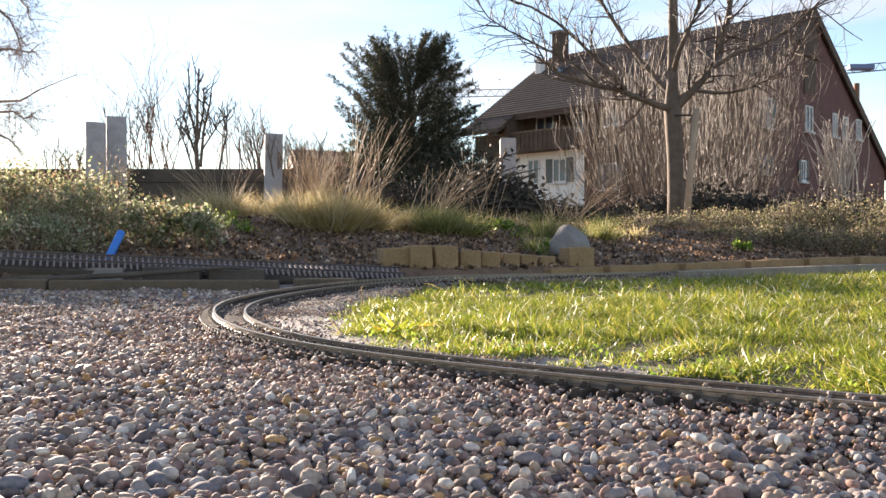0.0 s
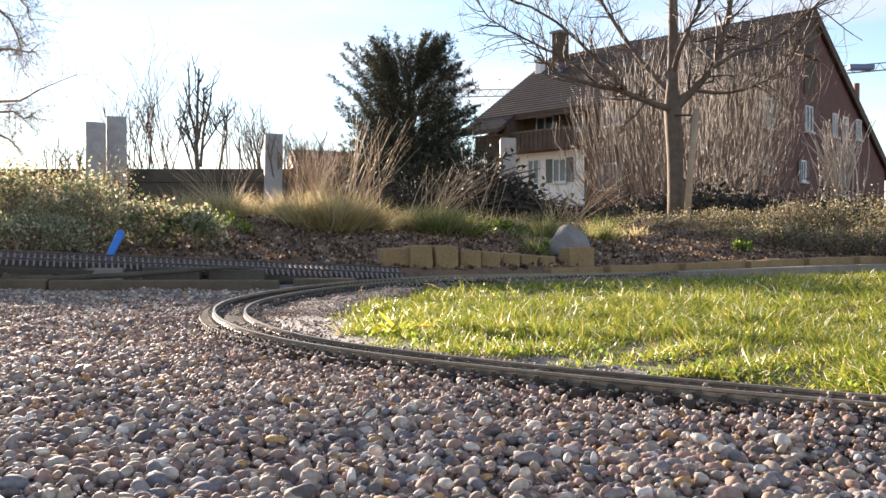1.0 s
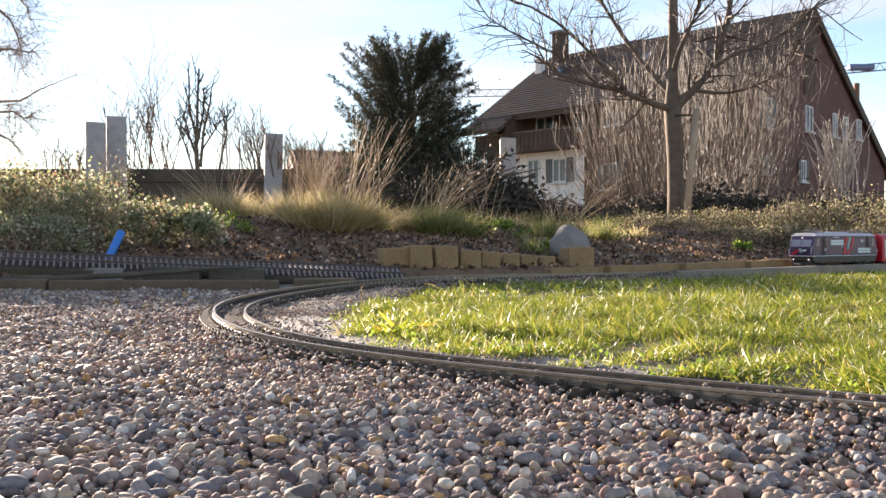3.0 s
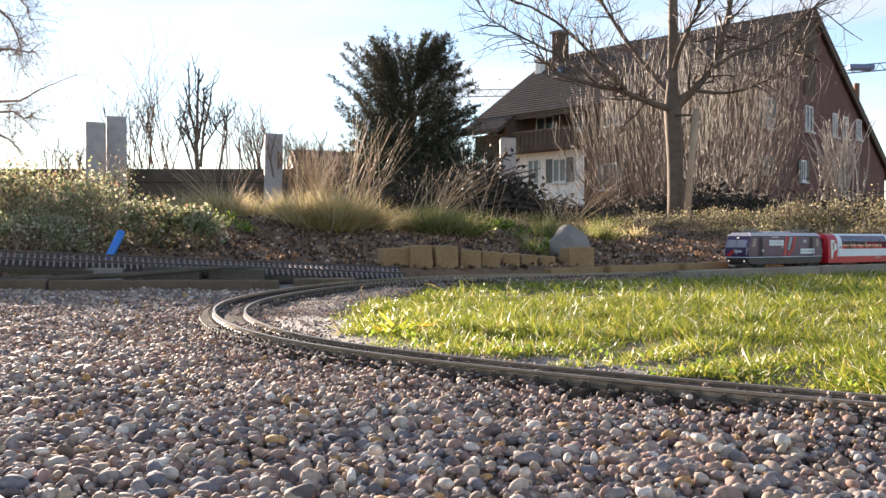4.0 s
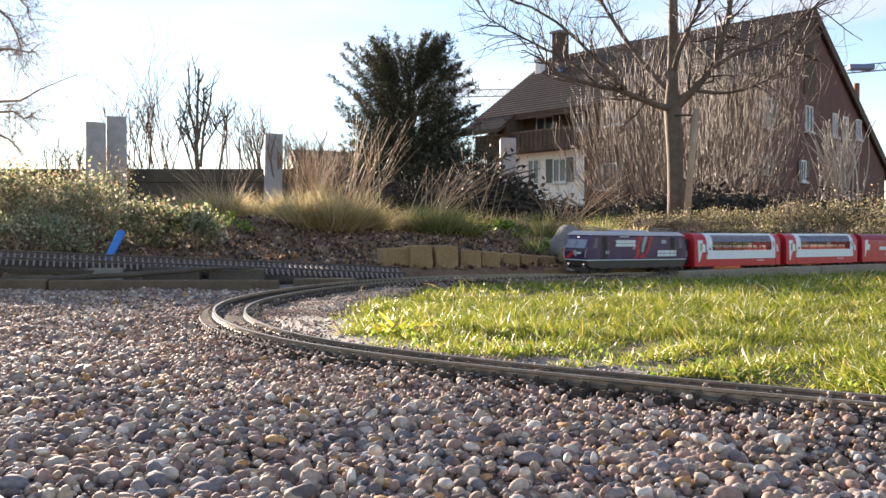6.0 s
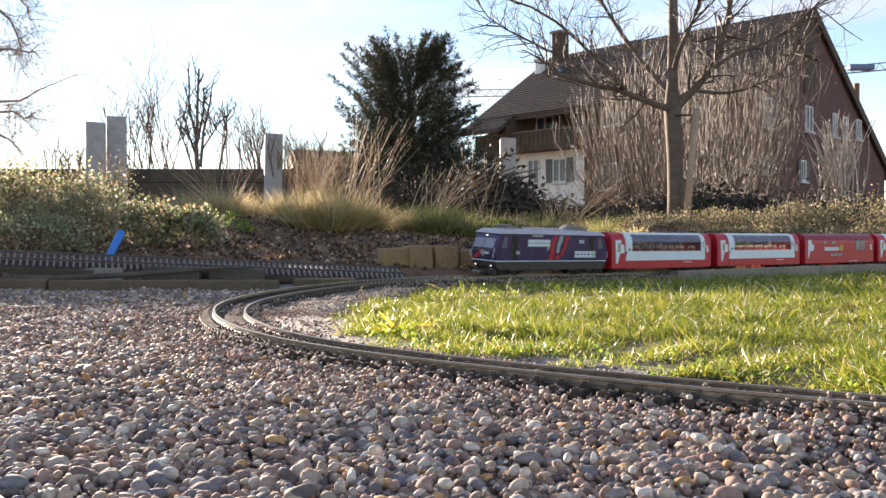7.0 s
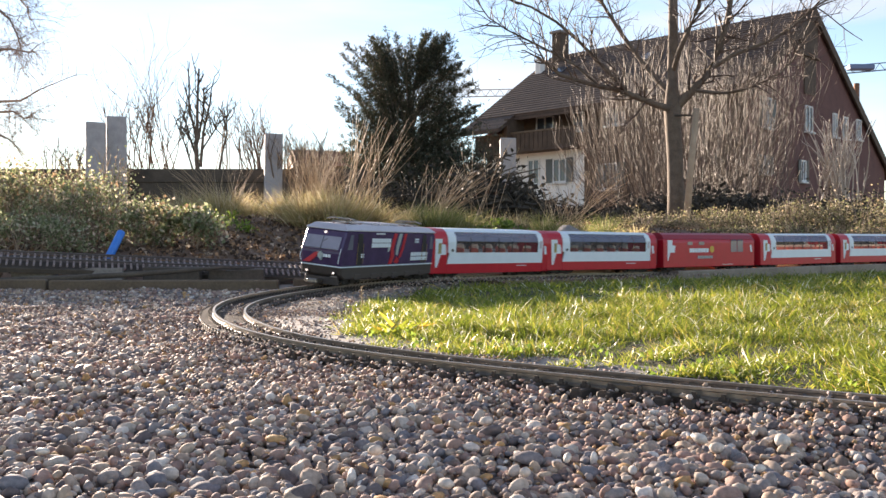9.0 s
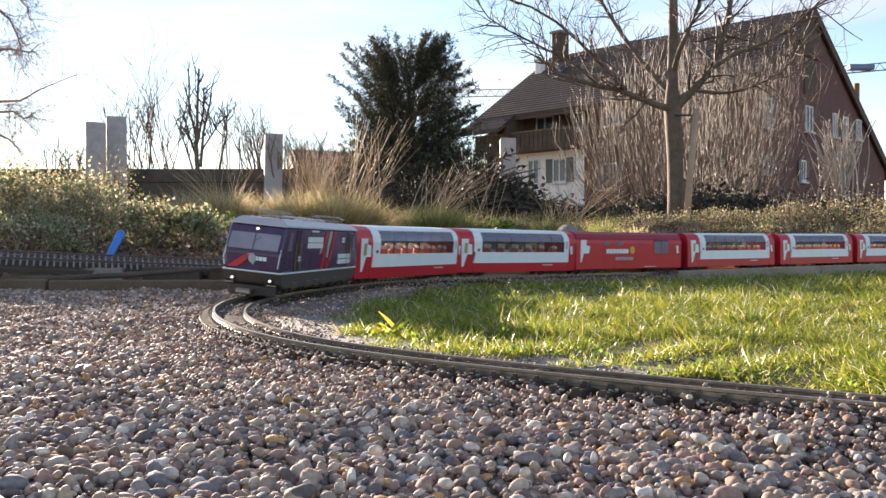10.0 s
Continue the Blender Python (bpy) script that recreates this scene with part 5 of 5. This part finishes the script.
for line_of in (((-330, 120), (-150, 190), (-40, 178), (18, 184), (62, 164), (134, 130)), ((-330, 60), (-150, 120), (-40, 96), (8, 84), (48, 96), (78, 82)), ((-330, -60), (-120, -30), (-20, 8), (18, 28), (34, 60), (40, 96)),
                ((-330, 150), (-140, 225), (-30, 205), (14, 190), (42, 212), (62, 206)), ((-330, -90), (-120, -60), (-30, -40), (20, -20), (44, 10), (48, 34)), ((-330, 150), (-150, 240), (-50, 240), (-8, 236), (18, 246), (24, 262))):
    pts = [np.array([(a - 784) * 13 / 2050, 9.75 + rng.normal(0, .1), .104 + (432 - b) * 13 / 2050]) for a, b in line_of]
    pts[0] = np.array([-9.05, 9.75, pts[0][2]])
    paths.append(pts)
    r0.append(.03)
    r1.append(.0035)
    for _ in range(40):
        k = rng.uniform(2.2, 4.98)
        i = int(k)
        at = pts[i] + (pts[i + 1] - pts[i]) * (k - i)
        grow(paths, r0, r1, at, np.array([rng.normal(.3, .5), rng.normal(0, .4), rng.normal(-.1, .6)]), rng.uniform(.18, .5), .0032, 2, -.2, .7, (2, 5))
# the pale twig colour here stands for sky glare washing over the branches
tagged(wood("branch_growth", paths, r0, r1, M_pale_twig, old, 4, "drooping bare branches"), kind="stuff")

# ---- the yew ----
M_yew = many("yew_needles", [(0, (.034, .040, .024)), (.4, (.052, .060, .034)), (.75, (.080, .078, .046)), (.9, (.14, .10, .068))], .55, 0, .25)
yew = tagged(new("yew_tree"), "dense dark green yew with feathery branch tips", "tree")
YD, YX = 9.75, -0.375
FAR = Matrix.Translation((0, 0, .104)) @ Matrix.Scale(1.64, 4) @ Matrix.Translation((0, 0, -.104))     # the yews stand well behind the fence
bm = bmesh.new()
tube(bm, [(YX, YD, .2), (YX, YD, .9), (YX + .02, YD, 1.7)], [.09, .07, .03], 8)
part("trunk", bm, M_bark, yew)


def yew_half(z):
    """Half width of the yew's crown at a height."""
    return np.interp(z, [.3, .8, 1.2, 1.55, 1.85, 2.1, 2.3, 2.45], [.6, .7, .74, .75, .69, .59, .5, .36])


def sprays(s, e, curl, n, wide, lp, ld, paths, a0, a1):
    """A feathery shoot from s to e: short needle twigs on both sides, thinning to the tip."""
    d = (e - s) / np.linalg.norm(e - s)
    pts = [s + (e - s) * u + np.array([0, 0, curl * (u * u - u)]) for u in np.linspace(0, 1, 6)]
    paths.append(pts)
    a0.append(.009)
    a1.append(.002)
    for u in np.linspace(.3, 1, n):
        c = s + (e - s) * u + np.array([0, 0, curl * (u * u - u)])
        for _ in range(3):
            t = d * rng.uniform(.5, 1.1) + rng.normal(0, .45, 3) + np.array([0, 0, .12])
            t /= np.linalg.norm(t)
            L = wide * rng.uniform(.5, 1.1) * (1.25 - .8 * u)
            m = 17
            w = rng.uniform(0, 1, (m, 1))
            lp.append(c + t * L * w + rng.normal(0, .007, (m, 3)))
            ld.append(np.tile(t * 1.6, (m, 1)))


twp, a0, a1, lp, ld = [], [], [], [], []
for k in range(430):
    ze = rng.uniform(.5, 2.42) if k < 330 else rng.uniform(.35, 1.3)
    az = rng.uniform(0, 6.28)
    toward_sun = math.cos(az) < 0
    reach = yew_half(ze) * rng.uniform(.62, 1.1)
    up = rng.uniform(.35, .75) if toward_sun else rng.uniform(.1, .45)
    e = np.array([YX + math.cos(az) * reach, YD + math.sin(az) * reach, ze])
    s = np.array([YX + math.cos(az) * reach * .25, YD + math.sin(az) * reach * .25, max(.35, ze - up)])
    sprays(s, e, .12 if toward_sun else -.1, 9, .17, lp, ld, twp, a0, a1)
for px, py in ((659, 72), (645, 88), (609, 104), (591, 140), (598, 190), (700, 62), (726, 64), (752, 70), (790, 66), (770, 72), (812, 118), (829, 124), (833, 148), (842, 188), (838, 214), (616, 82)):
    e = np.array([(px - 784) * 13 / 2050, YD + rng.normal(0, .12), .104 + (432 - py) * 13 / 2050])
    s = np.array([YX + (e[0] - YX) * .45, YD, e[2] - rng.uniform(.3, .42) * (1.0 if px < 800 else .35)])
    sprays(s, e, .05, 11, .13, lp, ld, twp, a0, a1)
yew.matrix_basis = FAR
wood("branch_growth", twp, a0, a1, M_bark, yew, 4)
cz = rng.uniform(.25, 2.25, 44000)
ca, cr = rng.uniform(0, 6.28, 44000), np.sqrt(rng.uniform(.05, .7, 44000)) * yew_half(cz) * .95
lp.append(np.stack([YX + np.cos(ca) * cr, YD + np.sin(ca) * cr, cz], 1))
ld.append(np.tile(np.array([0, 0, .5]), (44000, 1)))
lp, ld = np.concatenate(lp), np.concatenate(ld)
v, f = leaves(lp, rng.uniform(.0045, .009, len(lp)), rng, 4.2, ld)
tagged(solid("foliage", v, f, M_yew, yew, "dark green needle sprays"), kind="stuff")
for px, top, d, rx, n in ((838, 225, 12.5, 46, 9000), (872, 275, 12, 50, 7000), (800, 255, 12.2, 62, 9000), (640, 285, 12.2, 55, 5000), (735, 270, 12.1, 70, 9000)):
    ob = tagged(new("yew_bush"), "dark green evergreen bush beside the yew", "bush", "evergreen bushes")
    hgt, w = (395 - top) * d / 2050, rx * d / 2050
    q = rng.normal(0, 1, (n, 3)) * np.array([w * .5, w * .5, hgt * .3])
    q[:, 2] = np.abs(q[:, 2] + hgt * .35)
    v, f = leaves(q, rng.uniform(.006, .013, n), rng, 3.6, np.tile(np.array([0, 0, .5]), (n, 1)))
    tagged(solid("foliage", v, f, M_yew, ob), kind="stuff")
    ob.matrix_basis = FAR @ pose((px - 784) * d / 2050, d * .75, .104 + 37 * d / 2050)

# ---- planting on the bank ----
rng = np.random.default_rng(23)
M_straw = many("straw_grass", [(0, (.37, .28, .14)), (.25, (.57, .445, .24)), (.5, (.73, .60, .36)), (.68, (.50, .45, .19)), (.82, (.33, .33, .115)), (.92, (.85, .76, .56))], .45, 0, .68)
M_greengrass = many("green_tuft", [(0, (.16, .20, .055)), (.4, (.32, .325, .11)), (.7, (.54, .445, .21)), (.92, (.75, .64, .41))], .45, 0, .68)
M_sage = many("sage_leaves", [(0, (.15, .175, .085)), (.25, (.26, .295, .145)), (.5, (.40, .42, .25)), (.66, (.56, .55, .40)), (.76, (.30, .205, .125)), (.9, (.68, .57, .45))], .42, 0, .55, spec=.55)
M_fresh = many("fresh_leaves", [(0, (.11, .175, .03)), (.4, (.21, .30, .05)), (.75, (.33, .42, .09)), (.92, (.46, .47, .16))], .42, 0, .55)
M_dusky = many("dusky_leaves", [(0, (.095, .088, .05)), (.3, (.175, .155, .09)), (.55, (.27, .24, .15)), (.75, (.30, .31, .14)), (.88, (.42, .31, .20)), (.95, (.56, .48, .37))], .55, 0, .5)
M_litter = many("leaf_litter", [(0, (.07, .042, .028)), (.3, (.16, .095, .055)), (.55, (.28, .165, .09)), (.72, (.42, .26, .15)), (.86, (.20, .15, .115)), (.93, (.62, .48, .36))], .6, 0, .4)


def tuft(name, label, x, y, h, half, n, material, lean=.75, width=.0024, bend=.55):
    """A clump of arching grass blades on the bank."""
    n = int(n * 1.5)
    ob = new(name)
    tagged(ob, label, "grass clump", "grass clumps on the bank")
    root = np.stack([rng.normal(0, half * .28, n), rng.normal(0, half * .28, n), np.full(n, -.02)], 1)
    d = np.stack([rng.normal(0, lean * .55, n), rng.normal(0, lean * .55, n), np.ones(n)], 1)
    d[:, :2] += root[:, :2] / (half + 1e-6) * .6
    d /= np.linalg.norm(d, axis=1, keepdims=True)
    v, f = blades(root, d, h * rng.uniform(.55, 1.15, n), width * rng.uniform(.6, 1.3, n), bend * rng.uniform(.3, 1.3, n), rng, 4)
    tagged(solid("blade_growth", v, f, material, ob), kind="stuff")
    ob.matrix_basis = pose(x, y, float(ground_z(np.array(x), np.array(y))))
    return ob


for px, d, hpx, half, n, m in ((330, 6.6, 75, 55, 500, M_straw), (392, 6.3, 80, 62, 900, M_straw), (440, 6.2, 62, 45, 500, M_straw), (548, 5.35, 84, 66, 1000, M_straw), (600, 5.3, 96, 76, 1300, M_straw), (652, 5.4, 78, 56, 700, M_straw),
                               (722, 5.6, 62, 55, 800, M_straw), (772, 5.55, 75, 62, 1000, M_greengrass), (822, 5.6, 62, 50, 700, M_greengrass), (968, 5.9, 62, 48, 500, M_greengrass), (1014, 6.0, 44, 36, 220, M_greengrass), (1066, 6.3, 60, 44, 340, M_greengrass), (905, 6.4, 40, 50, 220, M_straw), (1125, 6.6, 36, 36, 140, M_straw),
                               (945, 5.25, 48, 28, 260, M_greengrass), (505, 5.9, 70, 60, 600, M_straw)):
    tuft("grass_clump", "arching straw-yellow ornamental grass clump on the bank" if m is M_straw else "green and straw ornamental grass clump on the bank", (px - 784) * d / 2050, d * .75, hpx * d / 2050 * .98, half * d / 2050 * .8, n, m)

# tall dry stalks leaning out of the large clumps
M_stalk = many("dry_stalks", [(0, (0.405, 0.284, 0.176)), (.5, (0.608, 0.459, 0.311)), (1, (0.800, 0.675, 0.513))], .6, 0, .2)


def stalks(label, px, py, d, count, tip, r=.002):
    ob = tagged(new("dry_stalks"), label, "dry stalks", "dry stalks on the bank")
    x0, z0 = (px - 784) * d / 2050, float(ground_z(np.array((px - 784) * d / 2050), np.array(d * .75)))
    paths, a, b = [], [], []
    for _ in range(count):
        tx, ty = tip()
        e = np.array([(tx - px) * d / 2050, rng.normal(0, .1), .104 + (432 - ty) * d / 2050 - z0])
        s = np.array([rng.normal(0, .05), rng.normal(0, .05), 0])
        sag = rng.uniform(.0, .07)
        paths.append([s + (e - s) * u + np.array([0, 0, sag * (u - u * u) * 4 * .5]) for u in np.linspace(0, 1, 6)])
        a.append(r * rng.uniform(.7, 1.2))
        b.append(r * .5)
        if rng.random() < .55:
            q = paths[-1]
            k = rng.integers(2, 5)
            grow(paths, a, b, q[k], np.array(q[k + 1]) - np.array(q[k]) + rng.normal(0, .03, 3), .1, r * .6, 0)
    tagged(wood("stem_growth", paths, a, b, M_stalk, ob, 4), kind="stuff")
    ob.matrix_basis = pose(x0, d * .75, z0)


stalks("tall pale dry stalks leaning over from a grass clump", 620, 370, 5.5, 46, lambda: (rng.uniform(585, 745), 200 + abs(rng.normal(0, 65))))
stalks("fine upright reddish dry stalks in a grass clump", 560, 370, 5.6, 220, lambda: (rng.normal(560, 38), 250 + abs(rng.normal(0, 40))), .0009)
stalks("pale dry stalks leaning from the bank", 755, 380, 5.8, 44, lambda: (rng.uniform(745, 880), 290 + abs(rng.normal(0, 32))))
stalks("fine dry stalks rising from a grass clump", 1000, 385, 6.2, 60, lambda: (rng.uniform(930, 1120), 300 + abs(rng.normal(0, 30))), .001)
stalks("fine dry stalks spreading from a grass clump", 400, 370, 6.4, 60, lambda: (rng.uniform(270, 480), 275 + abs(rng.normal(0, 35))), .001)
stalks("a few tall dry stalks on the bank", 850, 385, 6.5, 14, lambda: (rng.uniform(780, 940), 230 + abs(rng.normal(0, 70))), .0014)


def shrub(name, label, cx, cz, d, rx, rz, n, size, material, lumps=9, stem=30, category="shrub", long=1.5):
    """A leafy mound: leaves gathered in lumps on thin stems."""
    ob = tagged(new(name), label, category)
    x0 = (cx - 784) * d / 2050
    z0 = float(ground_z(np.array(x0), np.array(d * .75)))
    RX, top = rx * d / 2050, .104 + (432 - cz) * d / 2050 + rz * d / 2050 - z0
    cen = np.stack([rng.uniform(-1, 1, lumps) * RX, rng.uniform(-.6, .6, lumps) * RX * .7, np.zeros(lumps)], 1)
    cap = top * np.sqrt(np.clip(1 - (cen[:, 0] / RX / 1.15) ** 2, .12, 1))
    cen[:, 2] = cap * rng.uniform(.25, .92, lumps)
    k = rng.integers(0, lumps, n)
    at = cen[k] + rng.normal(0, 1, (n, 3)) * np.array([RX * .2, RX * .17, top * .15])
    at[:, 2] = np.abs(at[:, 2])
    v, f = leaves(at, size * rng.uniform(.5, 1.3, n), rng, long, np.tile(np.array([0, -.1, .5]), (n, 1)))
    tagged(solid("foliage", v, f, material, ob), kind="stuff")
    paths, a, b = [], [], []
    for c in cen[rng.integers(0, lumps, stem)]:
        e = c + rng.normal(0, 1, 3) * np.array([RX * .2, RX * .17, top * .2]) + np.array([0, 0, top * .1])
        s = np.array([c[0] * .6, c[1] * .6, 0])
        paths.append([s + (e - s) * u + rng.normal(0, .006, 3) for u in np.linspace(0, 1, 5)])
        a.append(.0022)
        b.append(.0008)
    tagged(wood("stem_growth", paths, a, b, M_pale_twig, ob, 4), kind="stuff")
    ob.matrix_basis = pose(x0, d * .75, z0)
    return ob


shrub("sage_shrub", "sprawling grey-green leafy shrub lit from behind", 60, 360, 4.6, 110, 66, 5600, .0095, M_sage, 26, 220)
shrub("sage_shrub", "sprawling grey-green leafy shrub lit from behind", -30, 350, 4.8, 90, 60, 2800, .0095, M_sage, 16, 110)
shrub("sage_shrub", "sprawling grey-green leafy shrub lit from behind", 150, 378, 4.4, 80, 52, 3400, .009, M_sage, 22, 160)
shrub("sage_shrub", "low grey-green leafy shrub on the bank", 30, 415, 4.0, 110, 42, 3200, .0095, M_sage, 20, 90)
shrub("leafy_shrub", "low green leafy plant on the bank", 255, 400, 4.3, 60, 42, 1900, .0105, M_sage, 16, 60)
shrub("leafy_shrub", "low green leafy plant on the bank", 330, 412, 4.35, 58, 42, 1700, .014, M_sage, 9, 30)
shrub("leafy_shrub", "fresh bright green low plant in the bed", 318, 372, 5.0, 60, 14, 330, .013, M_fresh, 10, 12)
shrub("leafy_shrub", "fresh bright green low plant in the bed", 410, 388, 5.0, 36, 10, 200, .013, M_fresh, 7, 8)
shrub("leafy_shrub", "fresh bright green low plant in the bed", 885, 402, 5.6, 40, 12, 300, .013, M_fresh, 8, 10)
shrub("leafy_shrub", "fresh bright green low plant in the bed", 968, 432, 5.0, 22, 12, 120, .013, M_fresh, 5, 6)
shrub("leafy_shrub", "small green weed on the mulched bed", 1303, 443, 6.2, 20, 14, 160, .017, M_fresh, 5, 6)
shrub("leafy_shrub", "dark leafy plant below the granite post", 180, 330, 6.5, 55, 40, 1100, .011, M_sage, 14, 90)
for px, d, rx, top, n in ((1120, 9.0, 60, 372, 900), (1190, 8.6, 60, 382, 900), (1260, 8.2, 70, 368, 1300), (1330, 8.0, 70, 376, 1300), (1400, 7.6, 70, 358, 1700), (1460, 7.4, 70, 366, 1700), (1520, 7.3, 80, 352, 1900), (1590, 7.4, 70, 362, 1500),
                          (1370, 7.0, 70, 398, 1200), (1450, 6.9, 70, 402, 1200), (1530, 6.9, 70, 398, 1200), (1610, 7.0, 60, 396, 700), (1300, 7.4, 60, 404, 900)):
    shrub("ground_cover", "low dusky brown-green ground-cover shrub on the bank", px, top + 25, d, rx, 25, int(n * 1.5), .010, M_dusky, 18, 110, long=1.3)
stalks("pale dead flower stalks above the sage shrub", 190, 400, 4.7, 26, lambda: (rng.uniform(60, 235), 268 + abs(rng.normal(0, 30))), .0016)
stalks("pale dead flower stalks above the sage shrub", 60, 400, 4.7, 30, lambda: (rng.uniform(-20, 180), 278 + abs(rng.normal(0, 25))), .0013)
# dark brush heap and hedge below the house
M_brush = many("dark_brush", [(0, (0.035, 0.029, 0.021)), (.5, (0.080, 0.064, 0.045)), (1, (0.160, 0.120, 0.080))], .8)
for px, top, d, w, n in ((850, 292, 9.7, 60, 700), (912, 322, 9.6, 50, 500), (1230, 338, 13, 80, 700), (1330, 346, 13, 60, 500), (1290, 345, 16, 90, 500), (1150, 350, 17, 110, 420), (1000, 352, 17, 110, 420), (900, 345, 16, 90, 420), (1430, 342, 18, 110, 420), (1540, 345, 18, 90, 350), (780, 322, 15, 120, 520), (690, 318, 15, 120, 520)):
    ob = tagged(new("brush_heap"), "dark heap of bare brushwood behind the bed", "brushwood", "brushwood heaps")
    paths, a, b = [], [], []
    z0 = .104 + (432 - 400) * d / 2050
    hh = (400 - top) * d / 2050
    for _ in range(n):
        x = rng.normal(0, w * .42) * d / 2050
        z = abs(rng.normal(0, hh * .42)) * max(.25, 1 - (x / (w * d / 2050)) ** 2)
        dv = rng.normal(0, 1, 3) * np.array([.5, .3, .25]) + np.array([0, 0, .12])
        s = np.array([x, rng.normal(0, .3), z * .8])
        paths.append([s + dv * u * .7 * hh + rng.normal(0, .015, 3) for u in np.linspace(0, 1, 4)])
        a.append(.012)
        b.append(.004)
    tagged(wood("stick_growth", paths, a, b, M_brush, ob, 4), kind="stuff")
    cb = np.stack([rng.normal(0, w * .45, n * 5) * d / 2050, rng.normal(0, .3, n * 5), np.abs(rng.normal(0, hh * .38, n * 5))], 1)
    v, f = leaves(cb, rng.uniform(.02, .05, len(cb)), rng)
    tagged(solid("dead_foliage", v, f, M_brush, ob), kind="stuff")
    ob.matrix_basis = pose((px - 784) * d / 2050, d * .75, z0)

# fallen leaves, twigs and clods over the bank
n = 42000
y = rng.uniform(2.5, 6.6, n)
x = rng.uniform(-.56, .62, n) * y
keep = y > back_edge(x) + .02
x, y = x[keep], y[keep]
at = np.stack([x, y, ground_z(x, y) + .004], 1)
v, f = leaves(at, rng.uniform(.006, .018, len(x)), rng, 1.2, np.tile(np.array([0, -.25, .35]), (len(x), 1)))
clod = rng.random(len(x)) < .22
cl = stones(at[clod] - np.array([0, 0, .004]), rng.uniform(.005, .016, clod.sum()), ICO1, .3)
v, f = joined((v, f), cl)
tagged(solid("leaf_litter", v, f, M_litter), "brown fallen leaves and clods over the soil bank", "leaf litter", kind="stuff")

# broad-leaved weed at the lawn's corner, dead seed head, fallen bits
M_weed = many("weed_leaves", [(0, (.30, .34, .04))], .45, 0, .6)
M_weed_dry = many("weed_yellowed", [(0, (.52, .36, .05))], .45, 0, .5)
weed = tagged(new("lawn_weed"), "broad-leaved yellow-green weed at the lawn's edge", "weed")
root = np.array((-0.062, 1.14, -0.021))
for k in range(20):
    a = rng.uniform(-.5, .9) if k % 3 else rng.uniform(2.4, 3.9)
    d = np.array([[math.cos(a), math.sin(a) * .5 - .15, rng.uniform(.35, 1.1)]])
    d /= np.linalg.norm(d)
    v, f = blades(np.array([[rng.normal(0, .010), rng.normal(0, .006), 0]]), d, np.array([rng.uniform(.034, .062)]), np.array([rng.uniform(.006, .0095)]), np.array([.3]), rng, 5)
    solid("leaf", v, f, M_weed if k % 4 else M_weed_dry, weed)
weed.matrix_basis = pose(root[0], root[1], -.022)
ob = tagged(new("seed_head"), "pale dry seed head at the lawn's edge", "weed")
paths = [[(0, 0, 0), (.003, 0, .02), (.002, 0, .045)]] + [[(.002, 0, .02 + .003 * k), (.002 + .006 * math.cos(k * 2.4), .004 * math.sin(k * 2.4), .024 + .003 * k)] for k in range(9)]
wood("stem", paths, [.0012] + [.0016] * 9, [.0008] * 10, M_stalk, ob)
ob.matrix_basis = pose(-0.167, 1.76, -.028)

# broken concrete and flat stones along the lawn's edge
for k, (px, py, w, mm) in enumerate(((660, 597, 55, 0), (722, 607, 66, 0), (775, 615, 50, 0), (835, 626, 30, 1), (868, 640, 62, 0), (935, 646, 52, 0), (1000, 651, 40, 0), (1055, 655, 60, 0), (1112, 660, 44, 0), (1287, 681, 62, 1), (1180, 667, 36, 1))):
    d = .119 * 1537 / (py - 432)
    b = rough_block("edge_stone", (w * d / 1537 * .9, .03, .0085), M_kerb if mm == 0 else M_grey_stone, 120 + k, wobble=.42, cuts=2)
    b.matrix_basis = pose((px - 784) * d / 1537, d + .012, -.0245, rng.uniform(-4, 4), 0, -38 + rng.uniform(-10, 10))
    tagged(b, "flat pale stone in the worn lawn edge", "stone", "edge stones")
# low clover and small leaves in the lawn's front edge
n = 1500
x, y = rng.uniform(-.1, .5, n), rng.uniform(.66, 1.35, n)
off = off_line(x, y)
dd = lawn_edge(x, y, off)
kp = (dd > -.02) & (dd < .12) & (np.sin(x * 31 + 1) * np.sin(y * 27) > -.1)
x, y = x[kp], y[kp]
v, f = leaves(np.stack([x, y, lawn_z(y) + rng.uniform(-.004, .012, len(x))], 1), rng.uniform(.003, .0065, len(x)), rng, 1.1, np.tile(np.array([0, -.1, .6]), (len(x), 1)))
tagged(solid("clover", v, f, M_fresh), "low clover leaves along the lawn's edge", "clover", kind="stuff")

# scattered larger, coloured stones on the yard
M_ochre = many("ochre_pebbles", [(0, (.48, .27, .09)), (.4, (.55, .36, .16)), (.6, (.62, .57, .50)), (1, (.50, .24, .12))], .5, 200)
for px, py, r, c in ((1237, 775, 18, 0), (1385, 778, 20, 0), (1270, 793, 19, 1), (322, 772, 14, 0), (305, 722, 12, 0), (860, 745, 15, 1), (1345, 832, 12, 0), (665, 797, 15, 1), (1110, 755, 16, 1), (930, 838, 15, 1), (75, 800, 15, 0), (1005, 812, 14, 0), (790, 858, 18, 1), (480, 742, 13, 1)):
    d = .112 * 2050 / (py + r * .4 - 432)
    v, f = stones(np.array([[0., 0, 0]]), np.array([r * d / 2050 * .8]), ICO2, .12)
    ob = solid("loose_pebble", v, f, M_ochre if c == 0 else M_pebble, None, "", True)
    ob.matrix_basis = pose((px - 784) * d / 2050, d * .75, -.006)
    tagged(ob, "larger ochre pebble lying on the gravel" if c == 0 else "larger pale pebble lying on the gravel", "pebble", "larger pebbles")

motions()
